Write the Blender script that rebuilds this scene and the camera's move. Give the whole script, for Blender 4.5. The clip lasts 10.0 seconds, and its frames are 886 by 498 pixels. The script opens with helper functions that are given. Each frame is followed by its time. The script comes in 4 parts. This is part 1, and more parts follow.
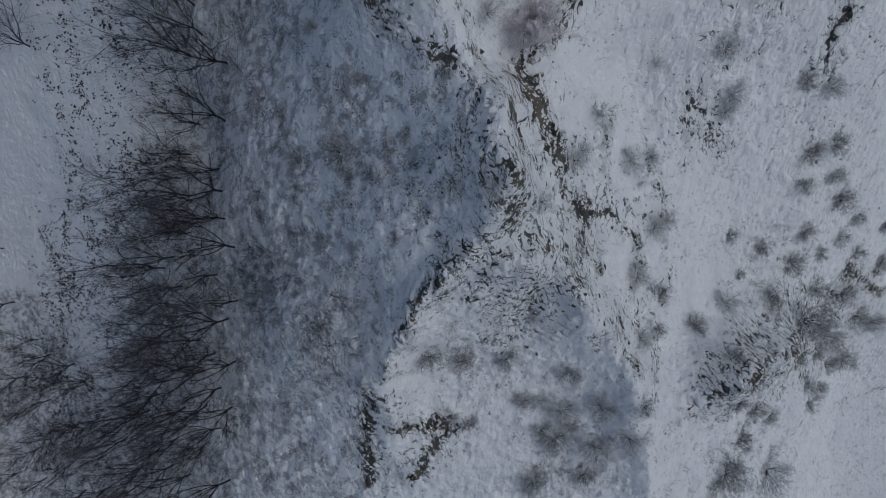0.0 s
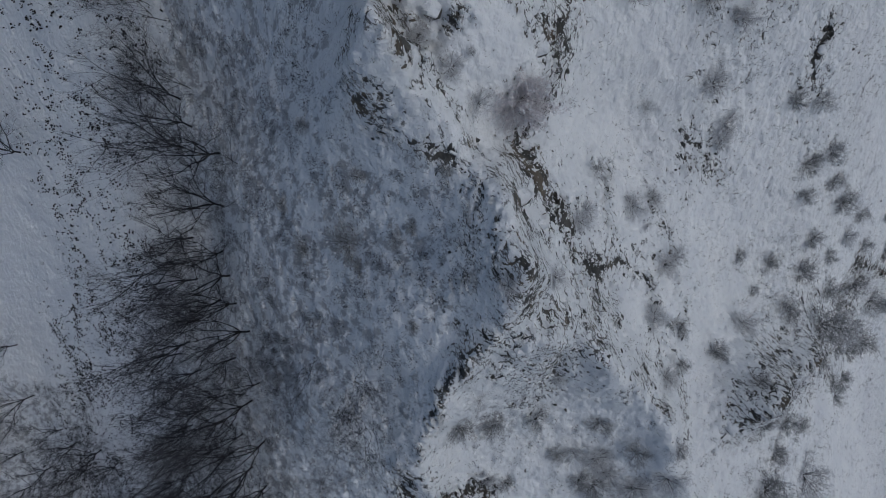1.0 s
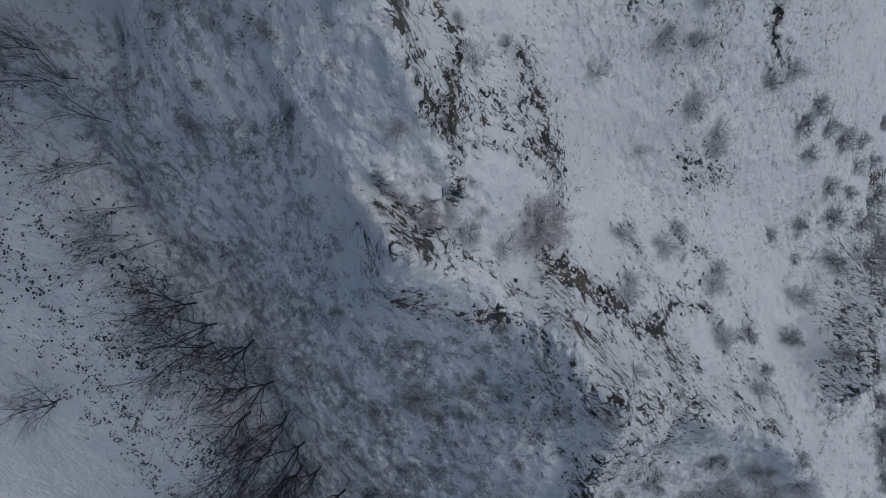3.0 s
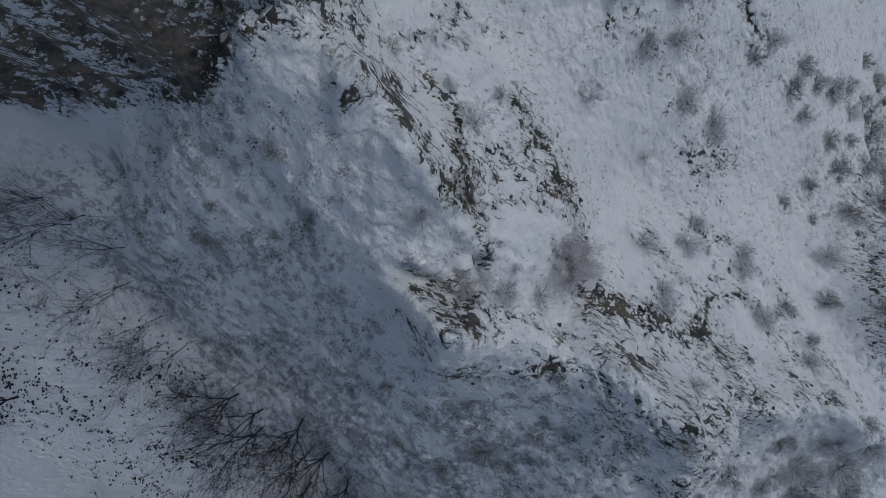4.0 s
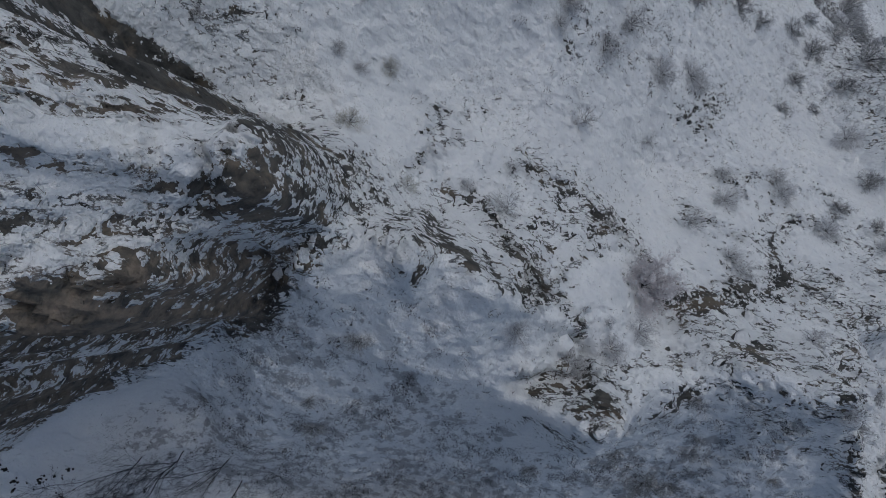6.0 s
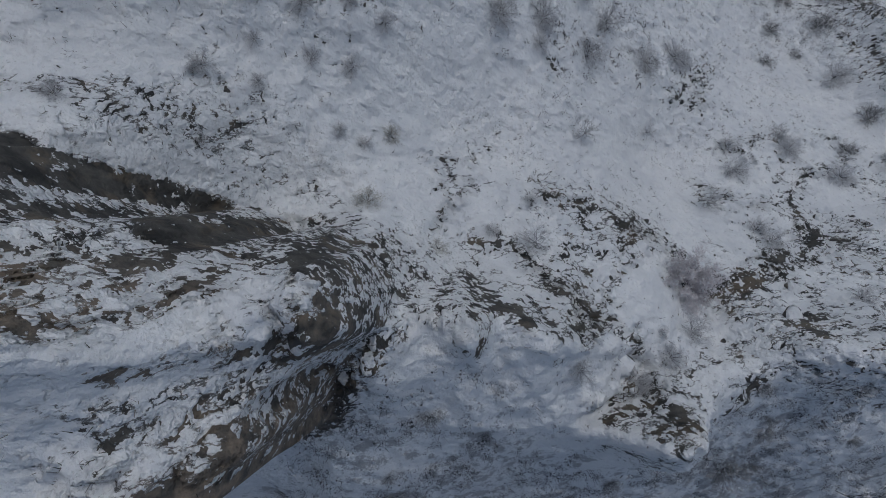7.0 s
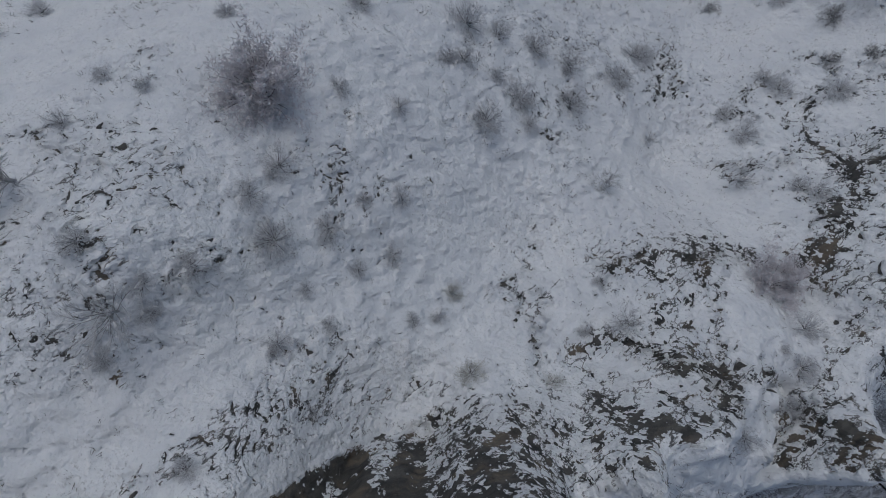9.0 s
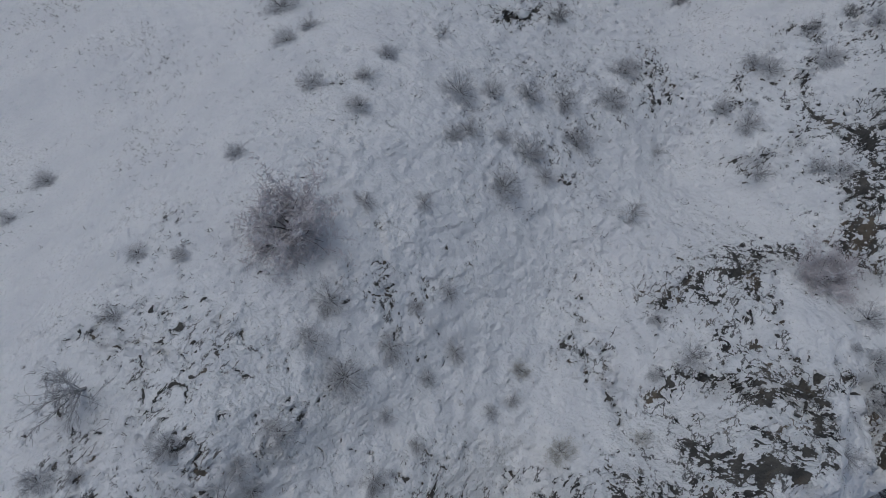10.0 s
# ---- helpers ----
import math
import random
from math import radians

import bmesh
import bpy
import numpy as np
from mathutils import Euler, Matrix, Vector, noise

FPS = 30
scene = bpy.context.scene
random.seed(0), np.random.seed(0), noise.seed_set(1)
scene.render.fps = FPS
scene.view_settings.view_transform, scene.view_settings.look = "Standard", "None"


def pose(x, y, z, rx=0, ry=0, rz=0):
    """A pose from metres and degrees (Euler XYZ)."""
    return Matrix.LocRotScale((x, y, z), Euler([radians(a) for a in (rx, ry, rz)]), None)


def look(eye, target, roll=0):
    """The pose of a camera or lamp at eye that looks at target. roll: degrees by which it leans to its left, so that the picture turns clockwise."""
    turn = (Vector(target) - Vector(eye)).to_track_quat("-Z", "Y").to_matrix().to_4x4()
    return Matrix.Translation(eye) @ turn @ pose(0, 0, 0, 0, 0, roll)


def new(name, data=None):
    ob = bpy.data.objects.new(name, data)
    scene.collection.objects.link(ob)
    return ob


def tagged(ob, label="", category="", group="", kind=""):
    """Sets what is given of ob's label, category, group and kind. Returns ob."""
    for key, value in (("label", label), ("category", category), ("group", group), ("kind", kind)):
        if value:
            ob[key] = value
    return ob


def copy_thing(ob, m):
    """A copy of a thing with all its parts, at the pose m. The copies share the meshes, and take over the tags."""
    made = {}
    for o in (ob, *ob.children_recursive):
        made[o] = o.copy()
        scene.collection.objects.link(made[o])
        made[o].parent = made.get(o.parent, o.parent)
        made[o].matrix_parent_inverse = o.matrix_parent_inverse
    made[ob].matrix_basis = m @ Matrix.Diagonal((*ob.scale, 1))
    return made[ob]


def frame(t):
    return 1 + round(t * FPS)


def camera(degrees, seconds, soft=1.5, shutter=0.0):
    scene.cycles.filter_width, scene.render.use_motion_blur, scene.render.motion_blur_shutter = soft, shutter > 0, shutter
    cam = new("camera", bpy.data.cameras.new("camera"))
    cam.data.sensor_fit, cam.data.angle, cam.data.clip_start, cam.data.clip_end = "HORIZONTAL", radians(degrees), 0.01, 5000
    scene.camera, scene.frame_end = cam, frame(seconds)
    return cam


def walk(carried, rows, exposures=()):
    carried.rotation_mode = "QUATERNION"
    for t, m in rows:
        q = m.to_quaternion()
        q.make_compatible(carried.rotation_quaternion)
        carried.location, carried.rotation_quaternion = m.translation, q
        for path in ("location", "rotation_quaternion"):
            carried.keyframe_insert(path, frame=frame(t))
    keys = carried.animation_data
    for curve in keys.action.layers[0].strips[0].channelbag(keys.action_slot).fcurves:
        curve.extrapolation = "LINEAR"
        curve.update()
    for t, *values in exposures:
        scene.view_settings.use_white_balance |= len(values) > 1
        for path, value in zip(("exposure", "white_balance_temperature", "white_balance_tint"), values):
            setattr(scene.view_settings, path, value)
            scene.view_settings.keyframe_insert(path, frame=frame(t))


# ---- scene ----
# The camera hangs level under a drone and looks straight down: seconds, place, turn.
cam = camera(74.0, 10.0, soft=0.9)
PATH = [
    (0, -0.00, 0.00, 85.00, -0.95, 0.23, -0.00),
    (0.5, -0.39, 3.39, 84.98, -0.81, 0.19, -3.45),
    (1, -0.71, 6.75, 84.99, -0.71, 0.15, -7.37),
    (1.5, -0.88, 9.98, 84.99, -0.61, 0.12, -12.01),
    (2, -0.92, 13.08, 85.00, -0.51, 0.11, -17.48),
    (2.5, -0.90, 15.99, 84.98, -0.35, 0.07, -23.37),
    (4, 0.06, 23.95, 84.94, -0.08, 0.07, -41.72),
    (4.5, 0.60, 26.19, 84.90, 0.11, 0.09, -48.21),
    (5, 1.29, 28.21, 84.92, 0.21, 0.16, -54.59),
    (5.5, 2.14, 30.15, 84.91, 0.30, 0.22, -61.23),
    (7, 6.24, 35.21, 85.00, 0.12, 0.51, -81.19),
    (7.5, 8.36, 36.69, 85.00, 0.02, 0.52, -87.80),
    (8, 10.71, 38.00, 84.96, 0.02, 0.45, -94.16),
    (8.5, 13.55, 39.09, 84.91, -0.07, 0.40, -100.71),
    (9, 16.49, 39.84, 84.91, 0.07, 0.45, -107.42),
    (9.5, 19.75, 40.28, 84.91, 0.18, 0.51, -114.29),
    (10, 23.02, 40.35, 84.95, 0.32, 0.60, -120.91),
]
walk(cam, [(t, pose(x, y, z, rx, ry, rz)) for t, x, y, z, rx, ry, rz in PATH], [(0, -0.05, 5850, 4), (2.5, -0.06, 5830, 3), (10, -0.14, 5850, 5)])

# ---- light: thin overcast, with the veiled sun low in the east, behind the crest as seen from the valley ----
world = bpy.data.worlds.new("overcast_sky")
scene.world = world
world.use_nodes = True
sky = world.node_tree.nodes.new("ShaderNodeTexSky")
sky.sky_type, sky.sun_disc = "NISHITA", False
sky.sun_elevation, sky.sun_rotation = radians(60), radians(100)
sky.air_density, sky.dust_density, sky.ozone_density = 0.8, 4.0, 1.0
background = world.node_tree.nodes["Background"]
world.node_tree.links.new(sky.outputs[0], background.inputs[0])
background.inputs[1].default_value = 0.078

sun = new("veiled_sun", bpy.data.lights.new("veiled_sun", "SUN"))
sun.data.energy, sun.data.angle, sun.data.color = 0.13, radians(40), (1.0, 0.97, 0.93)
sun.matrix_world = look((100 * math.cos(radians(-10)), 100 * math.sin(radians(-10)), 173), (0, 0, 0))


# ---- materials ----
def material(name):
    m = bpy.data.materials.new(name)
    m.use_nodes = True
    return m, m.node_tree, m.node_tree.nodes["Principled BSDF"]


def node(tree, kind, links=(), **values):
    n = tree.nodes.new("ShaderNode" + kind)
    for key, value in values.items():
        if key in n.inputs:
            n.inputs[key].default_value = value
    for socket, source in links:
        tree.links.new(source, n.inputs[socket])
    return n


def noise_at(tree, where, scale, detail=4.0, rough=0.55):
    return node(tree, "TexNoise", [("Vector", where)], Scale=scale, Detail=detail, Roughness=rough).outputs["Fac"]


def arith(tree, operation, a, b):
    n = tree.nodes.new("ShaderNodeMath")
    n.operation = operation
    for k, v in enumerate((a, b)):
        if isinstance(v, (int, float)):
            n.inputs[k].default_value = v
        else:
            tree.links.new(v, n.inputs[k])
    return n.outputs[0]


def span(tree, value, low, high, to_low=0.0, to_high=1.0):
    n = tree.nodes.new("ShaderNodeMapRange")
    n.clamp = True
    n.inputs["From Min"].default_value, n.inputs["From Max"].default_value = low, high
    n.inputs["To Min"].default_value, n.inputs["To Max"].default_value = to_low, to_high
    tree.links.new(value, n.inputs["Value"])
    return n.outputs["Result"]


def blend(tree, factor, a, b):
    n = tree.nodes.new("ShaderNodeMix")
    n.data_type = "RGBA"
    for k, v in ((0, factor), (6, a), (7, b)):
        if isinstance(v, tuple):
            n.inputs[k].default_value = (*v, 1)
        elif isinstance(v, float):
            n.inputs[k].default_value = v
        else:
            tree.links.new(v, n.inputs[k])
    return n.outputs[2]


def bump(tree, height, strength, distance, under=None):
    n = node(tree, "Bump", [("Height", height)] + ([("Normal", under)] if under else []), Strength=strength, Distance=distance)
    return n.outputs["Normal"]


def attribute(tree, name):
    n = tree.nodes.new("ShaderNodeAttribute")
    n.attribute_name = name
    return n.outputs["Fac"]


def rock_colour(tree, where):
    """Dark wet limestone with ochre and greenish patches and pale veins."""
    a = span(tree, noise_at(tree, where, 0.9, 6), 0.35, 0.68)
    grey = blend(tree, a, (0.034, 0.035, 0.035), (0.12, 0.115, 0.103))
    ochre = span(tree, noise_at(tree, where, 0.55, 6, 0.62), 0.53, 0.64)
    warm = blend(tree, arith(tree, "MULTIPLY", ochre, 0.55), grey, (0.20, 0.16, 0.115))
    moss = span(tree, noise_at(tree, where, 1.7, 5), 0.58, 0.72)
    return blend(tree, arith(tree, "MULTIPLY", moss, 0.35), warm, (0.075, 0.076, 0.06))


def ground_material():
    m, tree, shader = material("snow_over_rock_and_scrub")
    where = tree.nodes.new("ShaderNodeTexCoord").outputs["Object"]
    bare, scrub, face = attribute(tree, "bare"), attribute(tree, "scrub"), attribute(tree, "face")
    # snow: slightly blue white, with faint dirty and wind-packed patches
    drift = noise_at(tree, where, 0.22, 5)
    snow = blend(tree, span(tree, drift, 0.35, 0.65), (0.74, 0.755, 0.77), (0.84, 0.85, 0.85))
    grains = noise_at(tree, where, 1.5, 5, 0.56)
    stalks = noise_at(tree, where, 5.5, 5, 0.7)
    speck = span(tree, arith(tree, "ADD", stalks, arith(tree, "MULTIPLY", drift, 0.45)), 0.83, 0.93)
    snow = blend(tree, arith(tree, "MULTIPLY", speck, 0.45), snow, (0.22, 0.21, 0.19))
    plan = node(tree, "VectorMath", [(0, where)])
    plan.operation = "MULTIPLY"
    plan.inputs[1].default_value = (1, 1, 0.12)
    plan = plan.outputs["Vector"]
    # litter, heather and low brush that stand out of the snow on the wooded slope
    clumps = arith(tree, "ADD", arith(tree, "MULTIPLY", noise_at(tree, plan, 1.0, 4, 0.6), 0.5), arith(tree, "MULTIPLY", noise_at(tree, plan, 4.6, 6, 0.75), 0.36))
    clumps = arith(tree, "ADD", clumps, arith(tree, "MULTIPLY", noise_at(tree, plan, 0.21, 2), 0.15))
    brush = span(tree, arith(tree, "ADD", clumps, arith(tree, "MULTIPLY", scrub, 0.075)), 0.572, 0.62)
    twigs = blend(tree, span(tree, stalks, 0.4, 0.65), (0.07, 0.07, 0.075), (0.26, 0.255, 0.268))
    cover = blend(tree, arith(tree, "MULTIPLY", brush, span(tree, scrub, 0.02, 0.5, 0.0, 0.58)), snow, twigs)
    # rock where ledges and faces stay free of snow, in ragged strokes along the beds
    fine = noise_at(tree, where, 4.5, 6, 0.62)
    coarse = noise_at(tree, where, 1.3, 5, 0.6)
    split = node(tree, "SeparateXYZ", [("Vector", where)])
    along = arith(tree, "SUBTRACT", split.outputs["Y"], arith(tree, "MULTIPLY", split.outputs["X"], 0.45))
    across = arith(tree, "ADD", split.outputs["X"], arith(tree, "MULTIPLY", split.outputs["Y"], 0.45))
    beds = node(tree, "CombineXYZ", [("X", arith(tree, "ADD", arith(tree, "MULTIPLY", attribute(tree, "level"), 0.5), arith(tree, "MULTIPLY", across, 0.25))), ("Y", arith(tree, "MULTIPLY", along, 0.42)), ("Z", arith(tree, "MULTIPLY", split.outputs["X"], 0.3))]).outputs["Vector"]
    strokes = noise_at(tree, beds, 3.0, 3, 0.5)
    slanted = node(tree, "CombineXYZ", [("X", across), ("Y", arith(tree, "MULTIPLY", along, 0.36)), ("Z", arith(tree, "MULTIPLY", split.outputs["Z"], 0.6))]).outputs["Vector"]
    streaked = node(tree, "CombineXYZ", [("X", across), ("Y", arith(tree, "MULTIPLY", along, 0.22)), ("Z", split.outputs["Z"])]).outputs["Vector"]
    blocks = noise_at(tree, slanted, 1.7, 4, 0.55)
    # rounded cushions of snow with dark gaps between them
    bent = node(tree, "VectorMath", [(0, beds), (1, node(tree, "TexNoise", [("Vector", where)], Scale=1.6, Detail=3.0).outputs["Color"])])
    bent.operation = "ADD"
    cells = node(tree, "TexVoronoi", [("Vector", bent.outputs["Vector"])], Scale=1.9)
    cells.feature = "DISTANCE_TO_EDGE"
    gap = arith(tree, "SUBTRACT", 0.13, cells.outputs["Distance"])
    # the upright fronts of the ledges hold no snow, their tops do
    part_of = arith(tree, "FRACT", arith(tree, "ADD", attribute(tree, "level"), arith(tree, "MULTIPLY", noise_at(tree, where, 1.7, 4, 0.6), 0.9)), 0.0)
    front = arith(tree, "MULTIPLY", span(tree, part_of, 0.5, 0.7, 1.0, 0.0), span(tree, part_of, 0.34, 0.42))
    edge = arith(tree, "ADD", arith(tree, "MULTIPLY", strokes, 0.5), arith(tree, "MULTIPLY", fine, 0.25))
    edge = arith(tree, "ADD", edge, arith(tree, "MULTIPLY", blocks, 1.0))
    edge = arith(tree, "ADD", edge, arith(tree, "MULTIPLY", gap, 0.9))
    edge = arith(tree, "ADD", edge, arith(tree, "MULTIPLY", arith(tree, "SUBTRACT", arith(tree, "MULTIPLY", front, span(tree, coarse, 0.4, 0.6, 0.15, 1.0)), 0.2), span(tree, attribute(tree, "steep"), 0.2, 0.9, 0.30, 0.04)))
    edge = arith(tree, "ADD", edge, bare)
    stone = span(tree, edge, 1.41, 1.44)
    # thin cracks and ledge lips that the snow does not quite cover
    thread = arith(tree, "ABSOLUTE", arith(tree, "SUBTRACT", noise_at(tree, slanted, 1.0, 6, 0.62), 0.5), 0.0)
    crack = arith(tree, "MULTIPLY", span(tree, thread, 0.008, 0.026, 1.0, 0.0), span(tree, arith(tree, "ADD", bare, arith(tree, "MULTIPLY", coarse, 1.1)), 0.84, 0.93))
    stone = arith(tree, "MAXIMUM", stone, arith(tree, "MULTIPLY", crack, 0.9))
    pale = blend(tree, arith(tree, "MULTIPLY", face, span(tree, coarse, 0.35, 0.6)), rock_colour(tree, streaked), (0.27, 0.22, 0.17))
    tree.links.new(blend(tree, stone, cover, pale), shader.inputs["Base Color"])
    tree.links.new(span(tree, stone, 0, 1, 0.55, 0.8), shader.inputs["Roughness"])
    soft = bump(tree, drift, 0.6, 0.8)
    waves = node(tree, "VectorMath", [(0, plan)])
    waves.operation = "MULTIPLY"
    waves.inputs[1].default_value = (1.0, 0.55, 1.0)
    soft = bump(tree, noise_at(tree, waves.outputs["Vector"], 1.7, 2.0, 0.45), 0.55, 0.55, soft)
    soft = bump(tree, grains, 0.8, 0.6, soft)
    soft = bump(tree, span(tree, edge, 1.2, 1.43, 1.0, 0.0), 0.7, 0.16, soft)
    rough = bump(tree, fine, 0.6, 0.15, soft)
    normals = tree.nodes.new("ShaderNodeMix")
    normals.data_type = "VECTOR"
    for k, v in ((0, stone), (4, soft), (5, rough)):
        tree.links.new(v, normals.inputs[k])
    tree.links.new(normals.outputs[1], shader.inputs["Normal"])
    shader.inputs["Specular IOR Level"].default_value = 0.25
    return m


def mottled(name, dark, light, scale, roughness=0.85, relief_depth=0.02):
    m, tree, shader = material(name)
    where = tree.nodes.new("ShaderNodeTexCoord").outputs["Object"]
    n = noise_at(tree, where, scale, 5)
    each = tree.nodes.new("ShaderNodeObjectInfo").outputs["Random"]
    tone = arith(tree, "ADD", span(tree, n, 0.35, 0.65, 0.0, 0.8), arith(tree, "MULTIPLY", each, 0.3))
    tree.links.new(blend(tree, tone, dark, light), shader.inputs["Base Color"])
    tree.links.new(bump(tree, n, 0.4, relief_depth), shader.inputs["Normal"])
    shader.inputs["Roughness"].default_value = roughness
    shader.inputs["Specular IOR Level"].default_value = 0.2
    return m


def island_mottled(name, dark, light):
    """For stuff in one mesh: every blade or clod has a tone of its own."""
    m, tree, shader = material(name)
    each = tree.nodes.new("ShaderNodeNewGeometry").outputs["Random Per Island"]
    tree.links.new(blend(tree, each, dark, light), shader.inputs["Base Color"])
    shader.inputs["Roughness"].default_value = 0.9
    shader.inputs["Specular IOR Level"].default_value = 0.15
    return m


def boulder_material():
    m, tree, shader = material("limestone")
    where = tree.nodes.new("ShaderNodeTexCoord").outputs["Object"]
    tree.links.new(rock_colour(tree, where), shader.inputs["Base Color"])
    tree.links.new(bump(tree, noise_at(tree, where, 3, 6), 0.7, 0.2), shader.inputs["Normal"])
    shader.inputs["Roughness"].default_value = 0.8
    return m


GROUND = ground_material()
FROST = mottled("hoar_frost", (0.50, 0.51, 0.52), (0.72, 0.73, 0.75), 3.0, 0.7)
BARK = mottled("dark_wet_bark", (0.012, 0.012, 0.013), (0.036, 0.034, 0.034), 4.0)
TWIG = mottled("thin_twigs", (0.055, 0.055, 0.06), (0.14, 0.14, 0.148), 2.0)
DARK_TWIG = mottled("dark_twigs", (0.20, 0.20, 0.20), (0.45, 0.45, 0.45), 2.0)
GREY_TWIG = mottled("frosted_twigs", (0.40, 0.40, 0.405), (0.66, 0.66, 0.67), 2.0)
ROSY_TWIG = mottled("rime_covered_twigs", (0.55, 0.52, 0.53), (0.76, 0.73, 0.74), 2.0)
TAN_TWIG = mottled("dry_leaved_twigs", (0.38, 0.37, 0.33), (0.60, 0.59, 0.54), 2.0)
BRUSH = island_mottled("low_brush", (0.05, 0.05, 0.053), (0.28, 0.28, 0.29))
CLOD = island_mottled("dark_tussocks", (0.012, 0.012, 0.013), (0.05, 0.047, 0.045))
GRASS = island_mottled("dry_grass", (0.05, 0.048, 0.042), (0.22, 0.21, 0.19))
STONE = boulder_material()


# ---- the lie of the land ----
# Heights of the mountainside, every 16 m from x -80, y -44; then the sharp forms that stand on it, with their rise in metres.
GRID = [
    [-31, -21, -10, 1, 10, 15.9, 16.9, 10, -4.4, -23.7, -44],
    [-28, -19, -9, 4, 16.2, 19, 18, 14.5, 2.7, -17.8, -37.9],
    [-24, -16, -5.3, 6.5, 20.2, 26.7, 23.2, 16.8, 5, -12.9, -27.8],
    [-18, -10.9, 0.8, 6.3, 25.4, 39.3, 25.9, 15.7, 8.5, -2, -15],
    [-10, -3, 4.5, 12.8, 27.9, 45.6, 33, 23.3, 20.9, 9, -4],
    [-0, 8, 15.1, 24.1, 35.5, 47.1, 39.3, 42.2, 32, 18, 3],
    [12, 20, 28, 36, 44.3, 56.7, 53, 56.1, 35.3, 22, 8],
    [25, 34, 43, 50.9, 57.6, 63.8, 63.7, 52.2, 37, 24, 12],
    [38, 48, 57, 65, 70, 70, 64, 53, 40, 27, 16],
]
CREST = [(-6, -30, -0.2), (-6, -20, 4), (-6, -13, 7.6), (-2.2, -5.5, 8.3), (1.6, -1, 7.8), (4.2, 4, 13.2), (3.6, 9, 10.5), (1, 13.5, 7.5), (-2, 17, 4.5), (-3.6, 20, 9.1), (-3.8, 24, 6.5), (-3.6, 26.5, 3.5)]
CREST_NORTH = [(0, 22, 0.4), (1.8, 25.4, 5.7), (2.5, 28.8, 11.4), (3, 31.5, 12.8), (3, 34, 15.5), (1.8, 37.5, 1.1), (1, 40, -9.3)]
RIB = [(2.5, -1.5, 2), (6, -2.5, 7.8), (9.4, -1, 5.4), (12.2, -5.8, 7.5), (17, -11.9, 6.4), (19, -16.1, 5.8), (22, -24, 5.1), (24, -36, 2)]
SPUR = [(24, -19, 0.5), (29.3, -16.4, 0.6), (35, -14, 2.5), (42.4, -13.5, 1.6), (48, -12, 1)]
TOWER = [(-30, 62), (-15, 52.5), (-8.5, 47), (-5, 42.5), (-3.4, 40.9), (-0.5, 39.9), (2.5, 38.4), (4.6, 37.9), (5.4, 41.5), (5.6, 45.5), (6, 50), (7, 57), (9, 80), (-40, 100)]
# A cleft behind the crest, between it and a snowy block.
CLEFT = [(-3.1, 24.8), (-2.3, 22.8), (-1.6, 20.9), (0.1, 20.6)]
TOWER_RISE = (13.9, 7.1, -6.3)
KNOLLS = [(15.3, 35.3, 6, -2.8), (2.7, 45.6, 4, 7.4), (31.1, -15.9, 4, 5.1), (62.2, -11.2, 4, -4.7), (17.8, 15.3, 6, -5.2), (-15.6, -9.9, 6, 3.7), (-18.8, 26, 9, -3.7), (36.4, -2.5, 9, -3.4), (21.4, 55.1, 4, 3), (45.3, 60.4, 12, -3.7), (34.5, -13.4, 4, 3.7), (-31, 24, 7, -3.4), (-33, 12, 7, -7.1), (-28, 34, 7, -5.1), (-26, 43, 6, -5.4), (-4, 33, 6, 3.4), (7, 31, 4, -4), (-9, 37, 6, 3.9), (-13.4, 50.1, 4, -3.3), (-4.1, 17.8, 4, 4.2), (-16.2, 47.3, 4, -4.9), (-1.6, 39.5, 4, 5.1), (4.2, 38.7, 4, 2.8), (5.1, 44.4, 4, -2.8), (42.4, -14, 4, 3.8), (7.9, 53.5, 4, 5.2), (5.7, -2.5, 4, 1.1), (3, 14.2, 4, -3), (18.9, -16.1, 4, 1.7), (12.2, -5.8, 4, 1.3), (1.1, -12.2, 4, -0.4), (-0.5, 45.9, 4, 1.2), (-30.1, 23.1, 4, 1.8), (4.2, 38.7, 4, 2.1), (-5.5, 1.1, 4, 2), (4.2, -2.8, 4, -1.1), (3, 14.2, 4, -1.3), (52.4, -25.6, 4, 2.4), (-0.5, 41.6, 4, 1.5), (74.8, -20.9, 4, -2), (4.2, 38.7, 4, 1.5), (3.5, 19.3, 4, 2.5), (-2.8, 41.4, 4, 0.9), (2.6, 14.9, 4, 0.9), (8.5, 31.3, 4, 3.2), (9.4, 0.3, 4, 0.7), (3, 33.5, 4, -2.5), (8.1, 21.9, 4, 1.4), (2.6, -6.4, 4, 1.7), (-13.4, 50.1, 4, 1.6), (52.4, -25.6, 4, 0.9), (74.8, -20.9, 4, -1), (-3.7, 42.1, 4, 1.8), (-13.4, 50.1, 4, 2.6), (1.7, 39.4, 4, 3.5), (5, 35.7, 4, -4.9), (5.1, 44.4, 4, -2.1), (-3.7, 42.1, 4, 0.8), (0.4, 38.9, 4, 1.7), (4.2, 38.7, 4, 0.8), (3.1, 44, 4, 3), (-0.5, 41.6, 4, -1.1), (6, 47.5, 4, -2.3), (42.4, -14, 4, -0.4), (-6.8, 34.1, 4, -3.2), (-5.6, 28.2, 4, -1.1), (-3, 33.2, 4, -0.6), (3.1, 44, 4, 1), (-0.5, 41.6, 4, -0.7)]


def smooth(a, b, v):
    u = np.clip((v - a) / (b - a), 0, 1)
    return u * u * (3 - 2 * u)


